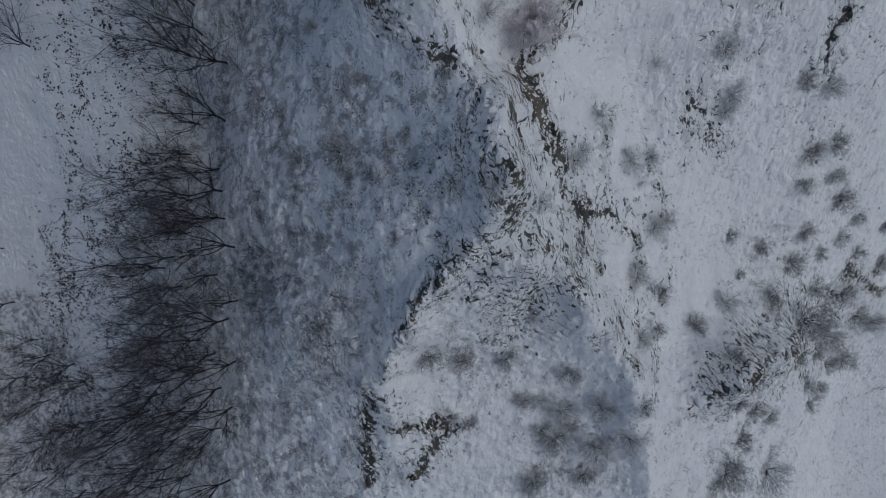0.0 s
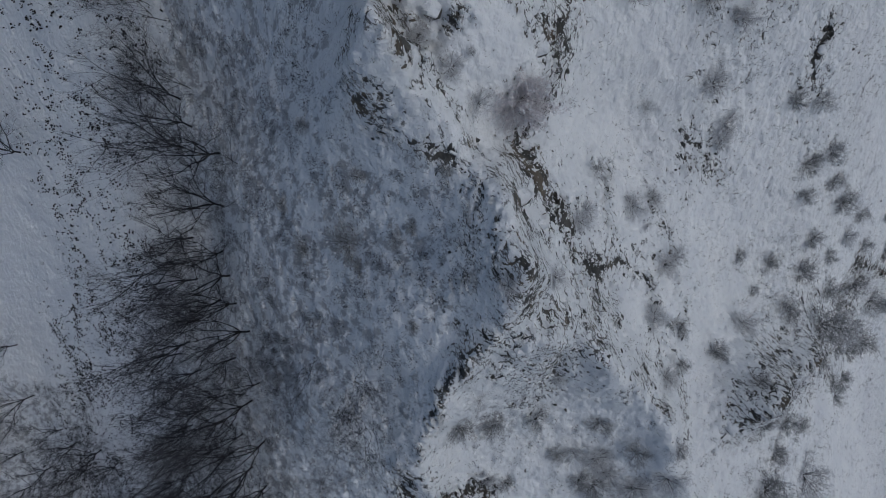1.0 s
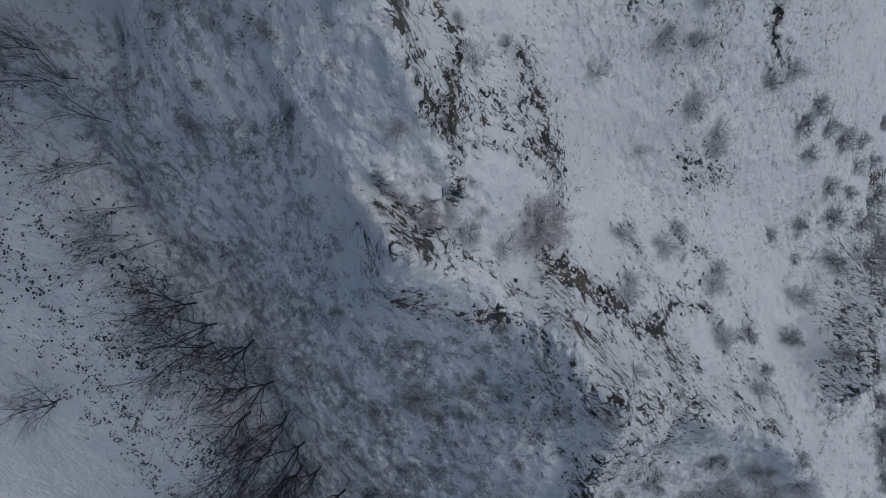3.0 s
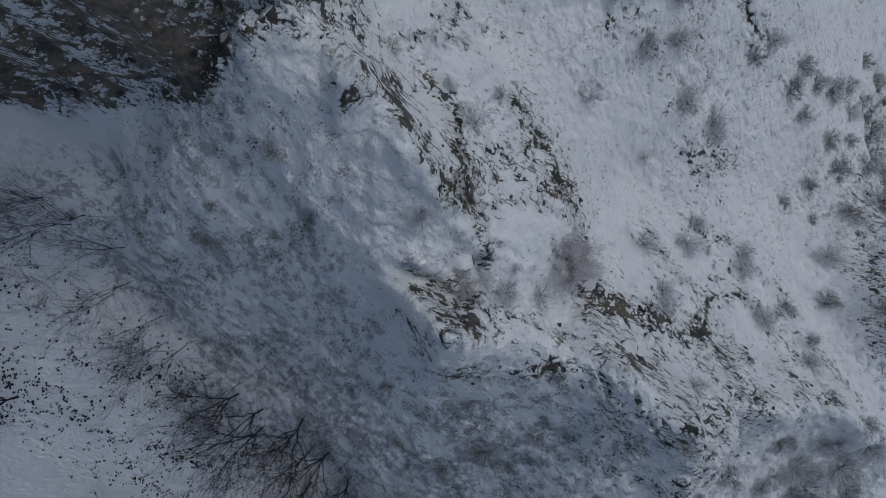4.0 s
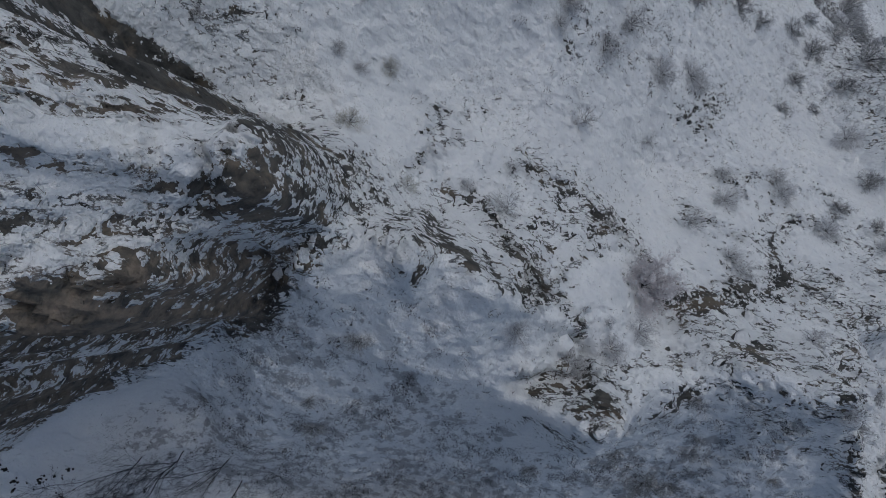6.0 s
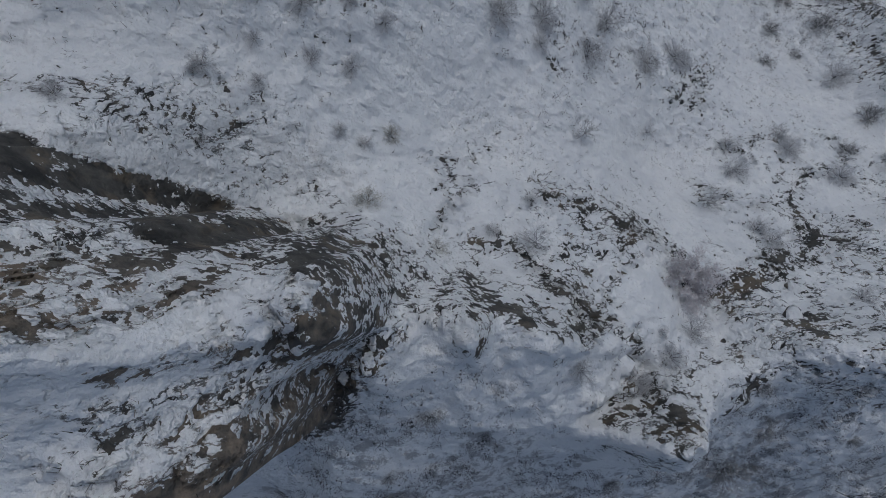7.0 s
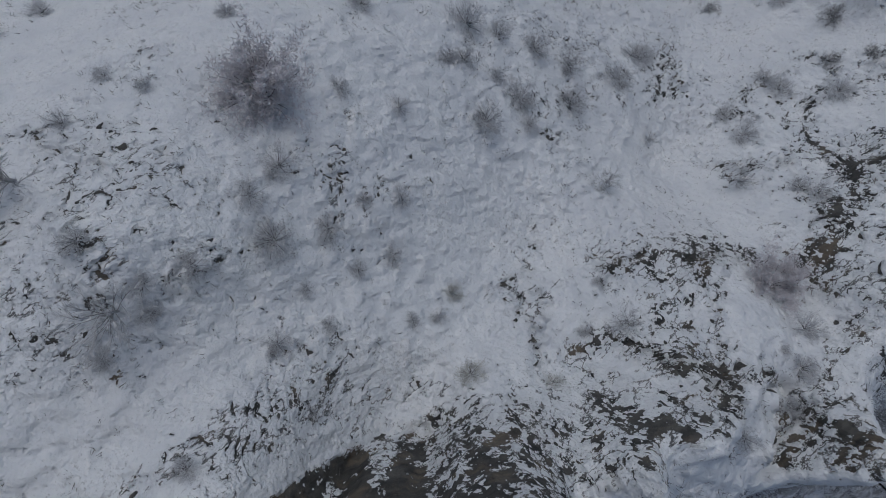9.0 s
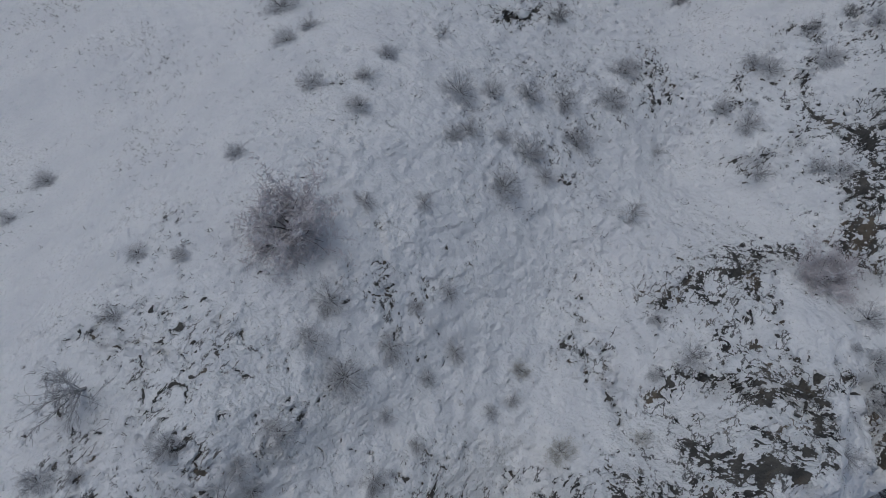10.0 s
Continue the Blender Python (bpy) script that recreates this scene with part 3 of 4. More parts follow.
def bough(rng, sticks, start, way, length, radius, depth, tips, fork, spread, lift):
    """A crooked branch with side branches, down to twigs; twigs go to the last mesh of sticks."""
    bends = 6 if depth > 2 else 3 if depth > 1 else 1 + depth
    points, p, w = [np.array(start)], np.array(start), np.array(way)
    for _ in range(bends):
        w = sway(rng, w + np.array((0, 0, lift)), 0.14 + 0.02 * (3 - min(depth, 3)))
        p = p + w * length / bends
        points.append(p)
    radii = [radius * (1 - 0.72 * k / bends) for k in range(bends + 1)]
    sticks[0 if depth > 1 else 1].stick(points, radii, 5 if depth > 2 else 3 if depth > 1 else 2)
    if depth == 0:
        tips.append(points[-1])
        return
    for _ in range(fork[depth - 1]):
        u = rng.uniform(0.25, 1.0)
        k = min(int(u * bends), bends - 1)
        at = points[k] + (points[k + 1] - points[k]) * (u * bends - k)
        bough(rng, sticks, at, sway(rng, w, spread), length * rng.uniform(0.38, 0.62), max(radius * 0.47, 0.009), depth - 1, tips, fork, spread, lift)


def tall_tree(seed, tall, stems, thick=1.0):
    """A bare broadleaved tree: a trunk that soon parts into stems, and a fan of boughs and twigs."""
    rng = chance(seed)
    tree = new("bare_tree")
    twigs, tips = Sticks(), []
    foot = np.array((0, 0, -0.5))
    fork_at = foot + np.array((rng.normal(0, 0.2), rng.normal(0, 0.2), tall * 0.2))
    trunk = Sticks()
    trunk.stick([foot, (foot + fork_at) / 2 + rng.normal(0, 0.06, 3), fork_at], [0.12 * thick, 0.10 * thick, 0.085 * thick], 7)
    trunk.made("trunk", BARK, tree)
    for k in range(stems):
        a = 2 * math.pi * (k + rng.uniform(-0.3, 0.3)) / stems
        lean, wood = rng.uniform(0.15, 0.5), Sticks()
        bough(rng, (wood, twigs), fork_at, sway(rng, (lean * math.cos(a), lean * math.sin(a), 1.0), 0.05), tall * rng.uniform(0.6, 0.8), 0.064 * thick, 4, tips, (4, 5, 4, 6), 0.4, 0.07)
        wood.made("bough", BARK, tree)
    tagged(twigs.made("crown", TWIG, tree, "fan of fine dark twigs"), kind="stuff")
    return tree


def small_tree(seed, radius):
    """A leafless young tree, seen on the open snow."""
    rng = chance(seed)
    tree = new("small_bare_tree")
    wood, twigs, tips = Sticks(), Sticks(), []
    wood.stick([(0, 0, -0.2), (0.03, 0.02, 0.5)], [0.06, 0.05], 5)
    for k in range(15):
        a = 2 * math.pi * (k + rng.uniform(-0.4, 0.4)) / 15
        lean = rng.uniform(0.3, 1.4)
        bough(rng, (wood, twigs), (0.02, 0.01, rng.uniform(0.1, 0.5)), sway(rng, (lean * math.cos(a), lean * math.sin(a), 1.0), 0.1), radius * rng.uniform(0.8, 1.15), 0.017, 3, tips, (5, 5, 4), 0.36, 0.03)
    wood.made("trunk", DARK_TWIG, tree)
    tagged(twigs.made("crown", GREY_TWIG, tree, "sparse frosted twigs"), kind="stuff")
    return tree


def lumps(rng, places, low, high, squash=0.7):
    """Small rounded lumps, eight faces each."""
    places = np.asarray(places)
    n = len(places)
    base = np.array([(1, 0, 0), (0, 1, 0), (-1, 0, 0), (0, -1, 0), (0, 0, squash), (0, 0, -squash)])
    size = rng.uniform(low, high, (n, 1, 1))
    turn = rng.uniform(0, math.pi, n)
    c, s = np.cos(turn), np.sin(turn)
    shape = base[None] * rng.uniform(0.7, 1.3, (n, 6, 1))
    shape = np.stack([shape[..., 0] * c[:, None] - shape[..., 1] * s[:, None], shape[..., 0] * s[:, None] + shape[..., 1] * c[:, None], shape[..., 2]], -1)
    verts = (places[:, None] + size * shape).reshape(-1, 3)
    tri = np.array([(0, 1, 4), (1, 2, 4), (2, 3, 4), (3, 0, 4), (1, 0, 5), (2, 1, 5), (3, 2, 5), (0, 3, 5)])
    return verts, (tri[None] + 6 * np.arange(n)[:, None, None]).reshape(-1, 3)


def blades(rng, roots, lengths, width, spread):
    """Thin upright blades, a triangle each, fanning out from their roots."""
    n = len(roots)
    a, out = rng.uniform(0, 2 * math.pi, n), spread * np.sqrt(rng.uniform(0, 1, n))
    way = np.stack([out * np.cos(a), out * np.sin(a), np.ones(n)], 1)
    way /= np.linalg.norm(way, axis=1)[:, None]
    side = rng.uniform(0, math.pi, n)
    across = np.stack([np.cos(side), np.sin(side), rng.uniform(-0.3, 0.3, n)], 1) * width * 0.5
    verts = np.stack([roots - across, roots + across, roots + way * np.reshape(lengths, (n, 1))], 1).reshape(-1, 3)
    return verts, np.arange(3 * n).reshape(-1, 3)


def shrub(seed, twig, frost, name="frosted_shrub", tall=0.85, count=1.0):
    """A round shrub one metre in radius: a stock of stems, a dense dome of twigs, and lumps of rime on their ends."""
    rng = chance(seed)
    bush = new(name)
    stock, fine, tips = Sticks(), Sticks(), []
    lobes = rng.normal(0, 0.28, (7, 3))
    for k in range(28):
        a, lean = 2.4 * k + rng.uniform(-0.3, 0.3), 1.55 * math.sqrt((k + 0.5) / 28)
        way = np.array((math.sin(lean) * math.cos(a), math.sin(lean) * math.sin(a), tall * math.cos(lean) + 0.12))
        reach = np.linalg.norm(way) * (0.82 + 0.5 * max(float(np.max(lobes @ way)), 0) * rng.uniform(0.5, 1.0))
        bough(rng, (stock, fine), way * 0.05 - np.array((0, 0, 0.1)), sway(rng, way, 0.1), reach * rng.uniform(0.8, 1.0), 0.016, 2, tips, (4, 4, 4), 0.55, 0.02)
    stock.made("stock", BARK, bush)
    tips = np.array(tips)
    n = int(1500 * count)
    ends = tips[rng.randint(0, len(tips), n)] * rng.uniform(0.6, 1.04, (n, 1)) + rng.normal(0, 0.06, (n, 3))
    verts, tri = blades(rng, ends, rng.uniform(0.06, 0.2, n), 0.03, 1.6)
    verts = np.concatenate([np.array(fine.verts), verts])
    quads = np.array(fine.faces)
    tri = np.concatenate([quads[:, :3], quads[:, [0, 2, 3]], tri + fine.count])
    tagged(mesh_object("crown", verts, tri, twig, bush), kind="stuff")
    on = tips[rng.rand(len(tips)) < frost]
    verts, tri = lumps(rng, on, 0.018, 0.05)
    tagged(mesh_object("rime", verts, tri, FROST, bush, "white rime on the twig ends"), kind="stuff")
    return bush


def hull_mesh(name, points, mat, rounded=False):
    bm = bmesh.new()
    for p in points:
        bm.verts.new(p)
    bmesh.ops.convex_hull(bm, input=bm.verts)
    bmesh.ops.delete(bm, geom=[v for v in bm.verts if not v.link_faces], context="VERTS")
    for f in bm.faces:
        f.smooth = rounded
    mesh = bpy.data.meshes.new(name)
    bm.to_mesh(mesh)
    bm.free()
    mesh.materials.append(mat)
    return mesh


def boulder(seed, name="boulder", cap=True):
    """An angular block about one metre in radius, mostly hidden by a slipped slab of snow on its top."""
    rng = chance(seed)
    stone = new(name)
    long = rng.uniform(0.55, 1.0)
    points = rng.normal(0, 1, (26, 3))
    points /= np.linalg.norm(points, axis=1)[:, None]
    points *= rng.uniform(0.8, 1.1, (26, 1)) * np.array((1.0, long if cap else 0.6 * long, 0.5))
    new("stone", hull_mesh("stone", points, STONE)).parent = stone
    if cap:
        top = points[points[:, 2] > -0.05]
        slip = np.append(rng.normal(0, 0.12 if name != "boulder" else 0.03, 2), 0)
        upper, lower = top * (np.array((0.97, 0.97, 1.0)) if name != "boulder" else np.array((1.06, 1.06, 1.0))) + slip + np.array((0, 0, 0.08)), top * np.array((0.93, 0.93, 0.5)) + slip + np.array((0, 0, 0.04))
        cover = new("snow_cap", hull_mesh("snow_cap", np.concatenate([upper, lower]), GROUND, True))
        tagged(cover, "slab of snow on the stone").parent = stone
    return stone


def scatter(models, places, label, category, group, seed, low, high, sink=0.0, lean=0.0):
    """Stands copies of the models at the places: x, y and, where given, a radius."""
    rng, ground_at = chance(seed), heights(places)
    for k, (x, y, *radius) in enumerate(places):
        model = models[k % len(models)]
        size = radius[0] if radius else rng.uniform(low, high)
        ob = copy_thing(model, pose(x, y, ground_at[k] - sink * size, rng.uniform(-6, 6), rng.uniform(-6, 6) - lean, 0.0) @ pose(0, 0, 0, 0, 0, rng.uniform(0, 360)))
        ob.scale = (size, size * rng.uniform(0.9, 1.1), size * rng.uniform(0.85, 1.1))
        tagged(ob, label, category, group)


def retire(models):
    for model in models:
        for ob in (*model.children_recursive, model):
            bpy.data.objects.remove(ob)


# The belt of tall bare trees along the foot of the slope.
BELT = [(-27.2, 2.5), (-39.3, -4), (-32.6, -9.8), (-40.6, -15.1), (-33.9, -13.9), (-26.7, -15.5), (-50.4, -29.1), (-37.7, -24.3), (-40.1, -29.7), (-29.2, 27.2), (-24.9, 20.1), (-35.6, 11.9), (-50.9, -40.9), (-43.2, -40.3), (-31, 22.3), (-35.2, 6), (-30.7, 3.1), (-37.3, -2.3), (-39.4, -8.9), (-43.4, -18.9), (-36, -18), (-44, -24), (-47, -27), (-45, -33), (-38, -35), (-34, -29), (-30, -20), (-48, -36), (-33, 15.5), (-28.5, 24), (-37, 8.5), (-34, 1), (-36.4, -6.5), (-37, -12), (-41, -21), (-33, -23), (-54, -34), (-42, -35), (-36, -40), (-28, 6), (-25.5, -1), (-29, -4.5), (-27.5, -10), (-30.5, -15), (-28, -22), (-31, -26), (-30, 9.5), (-27, 14.5), (-25.5, -7.5), (-33, -18), (-29.5, -33)]
BELT_NORTH = [(-21.1, 42.9), (-22.4, 46.7), (-34, 22.4), (-25.4, 42.2), (-26.8, 38.3), (-28.1, 35), (-27.2, 27.7), (-30.7, 27.5), (-29.5, 31), (-29.2, 36.3), (-20.6, 46.1), (-21.2, 48.4)]
UPPER_TREES = [(-18.7, -1.4), (-21.3, -4.7), (-22, 18.1), (-17.8, -7.2), (-10.9, -5.1), (-10.7, -9.8), (-15.3, -3.7), (-13.1, -8.1), (-11, -10.3), (-21.9, -7.6), (-22.4, -1.6), (-14.5, -14)]
FAR_BANK = [(-56.7, 26.3), (-77.8, -1.6), (-78.7, -11.5), (-74.8, -18.4), (-85.4, -22.6), (-70, -26), (-81, -33), (-90, -12), (-41.6, 46), (-44.3, 42.3), (-66, -33), (-74, -30), (-78, -40), (-88, -38), (-70, -42), (-84, -46), (-62, -24), (-66, -22), (-72, -21), (-80, -26), (-60, -31), (-64, -37), (-58, -43), (-66, -46), (-74, -36), (-77, -46), (-86, -30), (-91, -24), (-94, -36), (-61, -49)]
trees = [tall_tree(100 + k, 1.0 * tall, stems, 1.5) for k, (tall, stems) in enumerate(((15, 6), (13, 5), (16, 6), (12, 5), (14, 5)))]
slim = [tall_tree(110 + k, tall, stems, 0.6) for k, (tall, stems) in enumerate(((14, 4), (13, 5), (15, 4)))]
scatter(slim, BELT_NORTH, "leafless tree with thin boughs high on the slope", "tree", "trees below the cliff", 6, 0.55, 0.75, lean=9)
scatter(trees, BELT, "tall leafless tree with dark wet boughs on the slope", "tree", "trees below the cliff", 7, 0.62, 0.86, lean=11)
scatter(slim, UPPER_TREES, "slender leafless tree on the shaded slope", "tree", "trees below the cliff", 9, 0.38, 0.55)
scatter(trees, FAR_BANK, "leafless tree beside the snowy meadow", "tree", "trees across the meadow", 8, 0.55, 0.8)
retire(trees + slim)

# Shrubs, space by space: x, y, radius.
EAST_SLOPE = [(50.7, 42, 1.8), (45.9, 43, 1.2), (46.4, 40.7, 1), (39.6, 42.7, 1.2), (39.8, 36.4, 1), (35.8, 40.5, 1.1), (38.3, 38.8, 0.9), (36.1, 49.3, 0.8), (32.5, 56.4, 0.8), (31, 54, 0.6), (29.5, 58.1, 0.8), (34, 32.7, 1.8), (32.9, 30.2, 1.2), (31.5, 26.9, 1.5), (29.6, 23.9, 1.5), (27.5, 18.8, 1.7), (29.8, 13.6, 1.3), (25.1, 34.1, 1.5), (26.7, 30.4, 1.5), (25.6, 25.5, 1.5), (24.3, 30.4, 1), (30.5, 34.1, 1.1), (30.6, 35.5, 0.9), (28.8, 31.8, 0.8), (42.4, 67.9, 0.8), (45, 65.7, 1)]
UPPER_SLOPE = [(28.7, 43.4, 0.8), (26.9, 40.1, 0.8), (24.2, 47.9, 1.2), (22.8, 49.7, 1.1), (19.9, 46.4, 1), (19.9, 49.2, 1.5), (21.1, 44, 0.6), (20.7, 41.8, 0.8), (17.2, 43.4, 0.8), (16.9, 45.6, 0.7), (16.8, 48.4, 0.6), (19.6, 52.5, 0.9), (14.3, 47.8, 0.6), (12.8, 43.4, 0.6), (19.3, 54.4, 0.7), (23.7, 63.3, 0.9), (22, 56.1, 0.8), (17.9, 54.7, 0.7), (14.3, 50.4, 0.8), (22.9, 61.3, 0.6), (16.4, 57.3, 0.7), (10.5, 54.1, 0.8), (12.4, 41.8, 0.6), (10.2, 49.6, 0.5)]
SADDLE = [(8.0, 32.3, 0.6), (10.8, 29.8, 0.6), (3, 16.6, 1.2), (1.2, 18.8, 1.2), (-0.5, 21.2, 0.9), (2.8, 19.6, 0.5), (0.3, 26.2, 0.9), (-0.9, 20.7, 0.9), (20, -3.9, 1.5), (22.1, 1.4, 1.5), (23.6, 2, 1.2), (12.3, 7.9, 1.1), (29.9, 15.2, 1.7), (21.2, 8.5, 1), (18.6, 8, 1.4), (11.3, 7, 1.2), (7.4, 2.9, 1.1), (3.2, 3.3, 0.9)]
TAN = [(8.5, 40.8, 1.0), (6.2, 35.9, 0.7), (13.5, 40.4, 0.8)]
SOUTH = [(46, -3.2, 1.9), (35, 0.3, 1), (37.3, -4.5, 0.7), (33.9, -7.8, 2), (42.3, -7.7, 1.9), (48.5, -11, 3.2), (60.5, -11.7, 2.3), (63.9, -16.4, 2.9), (28.4, -10, 1.6), (31.5, -12.8, 1.3), (35.5, -29.9, 2.9), (46, -33.1, 3.7), (23.6, -6, 1.2), (23, -9.7, 0.9), (43.6, 10.3, 1.7), (42.6, 16.8, 1.4), (38.9, 16.9, 1.3), (40.5, -1.2, 1.2), (44.2, 6.6, 1.3), (55.4, 0.3, 1.4), (75.5, -14.1, 2.7), (78.8, -23.9, 2.7), (66.9, -27.3, 2), (20.4, -10.5, 1.5)]
SOUTH_EAST = [(52, -7, 1.8), (56, -13, 2.2), (59, -18, 1.6), (66, -9, 2.4), (70, -18, 2.2), (73, -24, 2), (82, -16, 2.6), (54, -22, 1.5), (62, -28, 1.8), (49, -17, 1.4), (40, -22, 1.5), (38, -26, 1.6), (51, -2, 1.2), (58, 3, 1.3), (63, -2, 1.4), (68, 2, 1.5), (74, -4, 2), (36, -20, 1.2), (44, -24, 1.4), (33, -34, 1.8), (46.8, 11.5, 1.6), (51.9, 5.2, 2.0), (49, 8, 1.4), (47, 1, 1.5)]
HOLLOW = [(-1.5, -11.3, 2.3), (1.7, -12.2, 1.9), (6.1, -11.9, 1.9), (8.2, -7.3, 1.1), (0.7, -18.7, 1.4), (2.4, -19.7, 1.4), (12.7, -13.5, 2), (12, -21.8, 2.7), (16.5, -22.8, 2.7), (19.2, -20.7, 2.4), (9.9, -27.2, 2.4), (15.5, -26.5, 2.1), (16.2, -17.3, 1.9), (12.4, -18.2, 2.2), (13.6, -20.3, 1.6), (8.2, -17.1, 1.5), (19.5, -16.4, 1.4), (10.4, -20.6, 1.7)]
WEST_SLOPE = [(-13.2, 36.4, 1.1), (-0.0, 11.8, 0.7), (-14.5, 45.1, 0.6), (-9.9, 36.9, 0.6), (-3.6, 34.8, 0.8), (-9.2, 7.7, 2.1), (-14.5, 7.8, 1.4), (-7.1, 13, 0.9), (-4.7, 7.3, 0.8), (-3.1, 8.2, 0.7), (-16.3, 12.6, 0.9), (-11.4, 18.2, 0.9), (-8.7, 5.4, 0.7), (-21.7, -6.2, 1.2), (-4.1, 0.2, 0.6)]
grey = [shrub(200 + k, GREY_TWIG, 0.35) for k in range(4)]
dark = [shrub(210 + k, DARK_TWIG, 0.12, "dark_shrub") for k in range(3)]
tan = [shrub(220 + k, TAN_TWIG, 0.35, "pale_shrub") for k in range(2)]
scatter(grey, EAST_SLOPE, "rounded grey shrub covered in rime on the snow", "shrub", "shrubs on the eastern slope", 11, 1, 1)
scatter(grey, UPPER_SLOPE, "small frosted shrub with rime on open snow", "shrub", "shrubs above the cliff", 12, 1, 1)
scatter(grey, SADDLE, "frosted shrub growing beside the crest rocks", "shrub", "shrubs by the crest", 13, 1, 1)
scatter(tan, TAN, "pale yellowish frosted shrub on the snow slope", "shrub", "pale shrubs", 14, 1, 1)
scatter(dark + grey[:1], SOUTH, "dark dense shrub lightly dusted with snow", "shrub", "shrubs on the southern slope", 15, 1, 1)
scatter(dark, SOUTH_EAST, "dark snow-dusted shrub among rock ledges", "shrub", "shrubs on the southern slope", 22, 1, 1)
scatter(dark + grey[:2], [(x, y, 0.8 * r) for x, y, r in HOLLOW], "dark leafless thicket in a snowy hollow", "shrub", "shrubs in the hollow", 16, 1, 1)
scatter(dark, WEST_SLOPE, "dark shrub on the shaded western slope", "shrub", "shrubs on the western slope", 17, 1, 1)

great = [shrub(230, ROSY_TWIG, 0.9, "large_frosted_bush", 1.0, 6)]
scatter(great, [(29.2, 48, 2.8), (6.3, 16.8, 2.3)], "large round bush white with rime, alone on the snow", "bush", "large bushes", 18, 1, 1)
retire(grey + dark + tan + great)

saplings = [small_tree(240 + k, 1.0) for k in range(3)]
scatter(saplings, [(26.7, 60.3, 2), (17.9, 25.2, 1.2), (7.8, 29.1, 1.2), (21, 17.4, 0.8), (40.5, 30.5, 0.9), (18.4, 55.8, 1.6), (14.4, 11.7, 1.2), (9.9, -17.1, 1.3), (0.6, -7.9, 0.8)], "small leafless tree with frosted twigs on the snow", "tree", "saplings", 19, 1, 1)
retire(saplings)

# Snow-capped blocks.
BLOCKS = [(0.5, 22.7, 1.3), (8.6, 20.7, 1.1), (26.9, 57.6, 0.9), (20.9, 42.4, 0.6), (28.5, -17.8, 1.2), (14.5, 0.2, 0.8), (5.3, 9.3, 0.9), (7.2, 7.4, 0.8), (40.2, 21.4, 0.8)]
stones = [boulder(300 + k) for k in range(4)]
scatter(stones, BLOCKS, "dark limestone block under a thick cap of snow", "boulder", "snow-capped blocks", 21, 1, 1, 0.38)
retire(stones)


# Loose stones that stick out of the snow along the ledges and on the rubble.
def stone_places(seed, count):
    rng, spots, southern = chance(seed), [], [r for r in RUBBLE if r[1] < 20]
    while len(spots) < count:
        if rng.rand() < 0.55:
            fx, fy, r, _ = southern[rng.randint(len(southern))]
            x, y = fx + rng.normal(0, 0.6 * r), fy + rng.normal(0, 0.6 * r)
        else:
            lines = LEDGES + MORE_LEDGES + MIDDLE_LEDGES + FAINT_LEDGES + SLABS
            width, _, line = lines[rng.randint(len(lines))]
            k, u = rng.randint(len(line) - 1), rng.rand()
            x = line[k][0] + u * (line[k + 1][0] - line[k][0]) + rng.normal(0, width)
            y = line[k][1] + u * (line[k + 1][1] - line[k][1]) + rng.normal(0, width)
        spots.append((x, y, rng.uniform(0.15, 0.4)))
    return spots


stones = [boulder(320 + k, "stone_block", False) for k in range(5)]
scatter(stones, stone_places(33, 110), "dark angular stone sticking out of the snow", "stone", "loose stones", 23, 1, 1, 0.3)
retire(stones)


# ---- what nobody could count: brush, tussocks, grass ----
def strewn(seed, tries, x0, x1, y0, y1, density):
    """Places at random where density(x, y), from 0 to 1, lets them be, with their heights."""
    rng = chance(seed)
    x, y = rng.uniform(x0, x1, tries), rng.uniform(y0, y1, tries)
    keep = rng.rand(tries) < density(x, y)
    x, y = x[keep], y[keep]
    return rng, np.stack([x, y, land(x, y)[0]], 1)


def brush_density(x, y):
    patch = billow(x, y, 2.6, 3, 81)
    return scrubland(x, y) * np.clip(0.3 + 2.2 * patch, 0.05, 1)


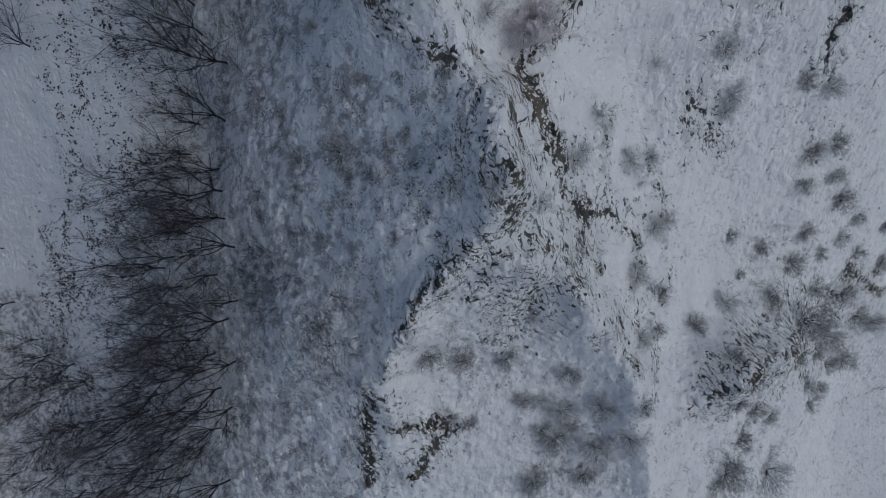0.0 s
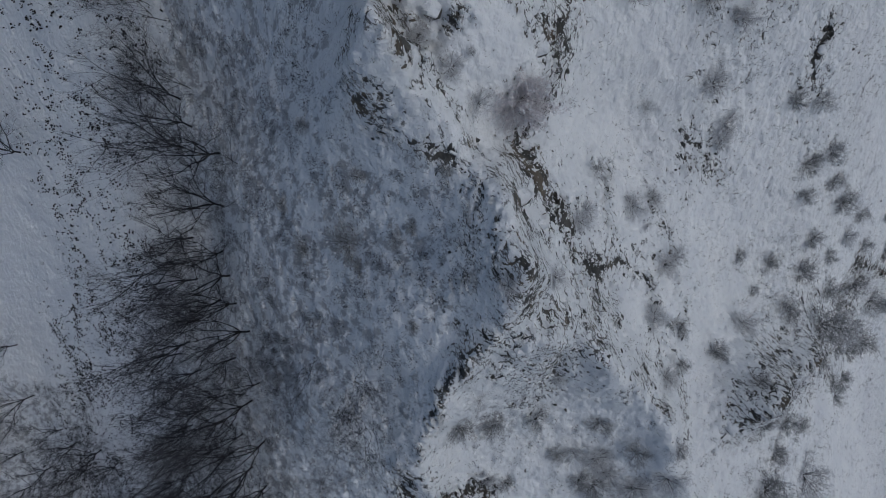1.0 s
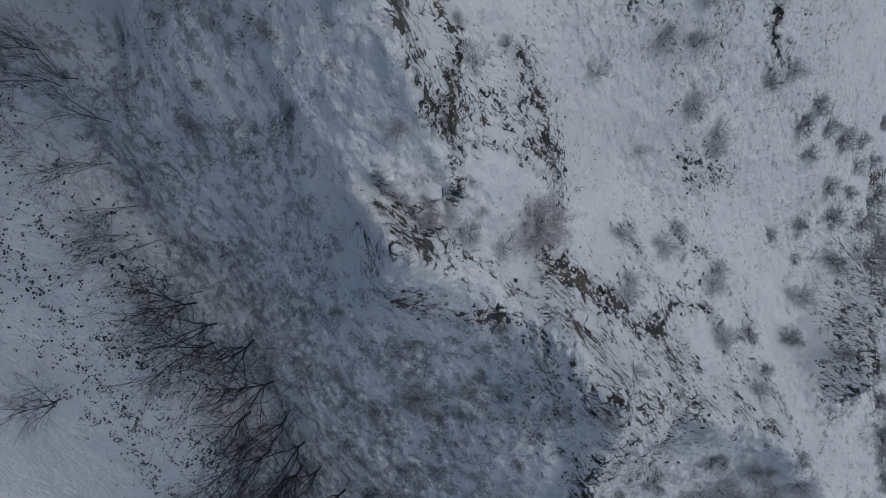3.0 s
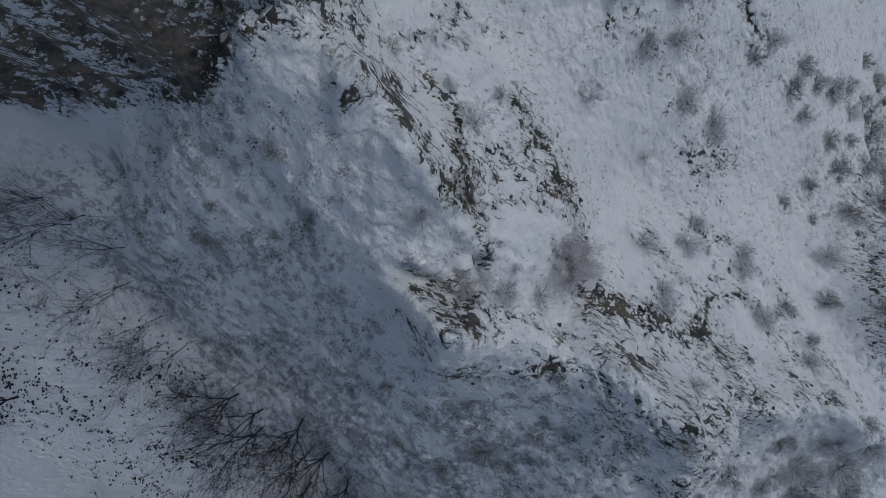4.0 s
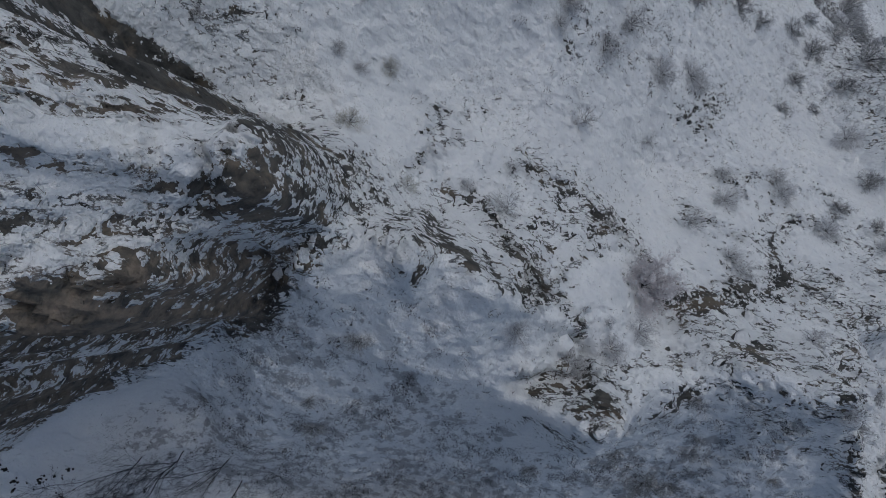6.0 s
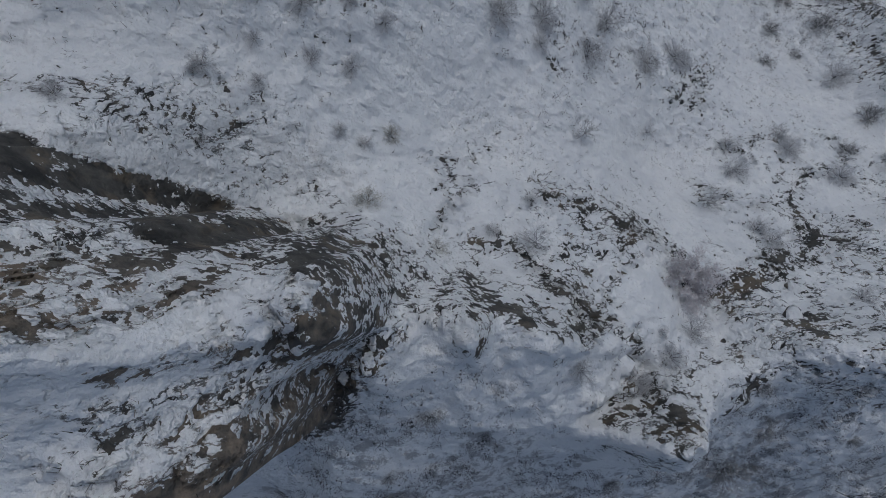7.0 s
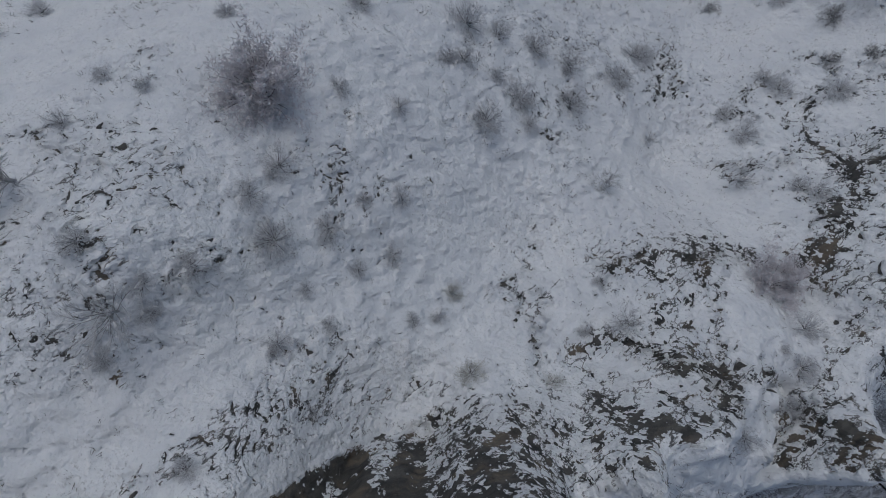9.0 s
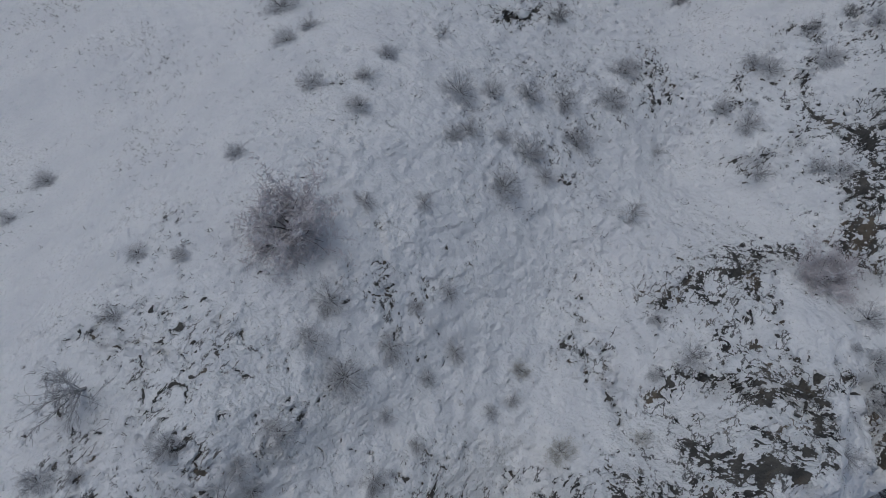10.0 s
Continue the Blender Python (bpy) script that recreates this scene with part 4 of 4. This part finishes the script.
def build_brush():
    rng, roots = strewn(401, 52000, -92, 45, -50, 58, brush_density)
    each = 2
    n = len(roots) * each
    reach = np.repeat(rng.uniform(0.12, 0.42, len(roots)), each)
    away = rng.normal(0, 1, (n, 3)) * reach[:, None] * np.array((1, 1, 0.45))
    places = np.repeat(roots, each, 0) + away + np.array((0, 0, 0.12))
    verts, tri = lumps(rng, places, 0.03, 0.09, 0.7)
    stalks = 16
    stalk_roots = np.repeat(roots, stalks, 0) + np.c_[rng.normal(0, 0.22, (stalks * len(roots), 2)), np.full(stalks * len(roots), -0.05)]
    more, tips = blades(rng, stalk_roots, rng.uniform(0.25, 0.8, len(stalk_roots)), 0.034, 1.2)
    verts, tri = np.concatenate([verts, more]), np.concatenate([tri, tips + len(verts)])
    tagged(mesh_object("scrub", verts, tri, BRUSH), "leafless heath and brush standing out of the snow", "scrub", kind="stuff")


def meadow_density(x, y):
    off = at_line(y, MEADOW) - x
    streaks = billow(x + 0.2 * y, y * 0.35, 3.0, 3, 91)
    rows = 0.8 * np.exp(-(((off - 17 + 1.5 * billow(x, y, 9, 2, 93)) / 0.9) ** 2))
    return smooth(0, 4, off) * smooth(27, 18, off) * np.clip(np.maximum(0.2 + 1.4 * streaks, rows), 0.13, 1)


def build_tussocks():
    rng, roots = strewn(402, 26000, -80, -16, -45, 60, meadow_density)
    each = 4
    places = np.repeat(roots, each, 0) + np.c_[rng.normal(0, 0.2, (len(roots) * each, 2)), np.full(len(roots) * each, 0.04)]
    verts, tri = lumps(rng, places, 0.05, 0.16, 0.8)
    tagged(mesh_object("meadow_tussocks", verts, tri, CLOD), "dark earth clods and tussocks in the snowy meadow", "tussocks", kind="stuff")


def grass_density(x, y):
    open_snow = 1 - scrubland(x, y)
    return open_snow * smooth(-2, 3, x - at_line(y, SLOPE_TOP)) * np.clip(0.18 + 0.9 * billow(x, y, 7, 3, 95), 0.02, 1)


def build_grass():
    rng, roots = strewn(403, 30000, -8, 75, -40, 75, grass_density)
    each = 5
    base = np.repeat(roots, each, 0) + np.c_[rng.normal(0, 0.09, (len(roots) * each, 2)), np.full(len(roots) * each, -0.03)]
    verts, tri = blades(rng, base, rng.uniform(0.15, 0.5, len(base)), 0.04, 1.0)
    tagged(mesh_object("dry_grass", verts, tri, GRASS), "dry grass stalks poking through the snow", "grass", kind="stuff")


build_brush()
build_tussocks()
build_grass()
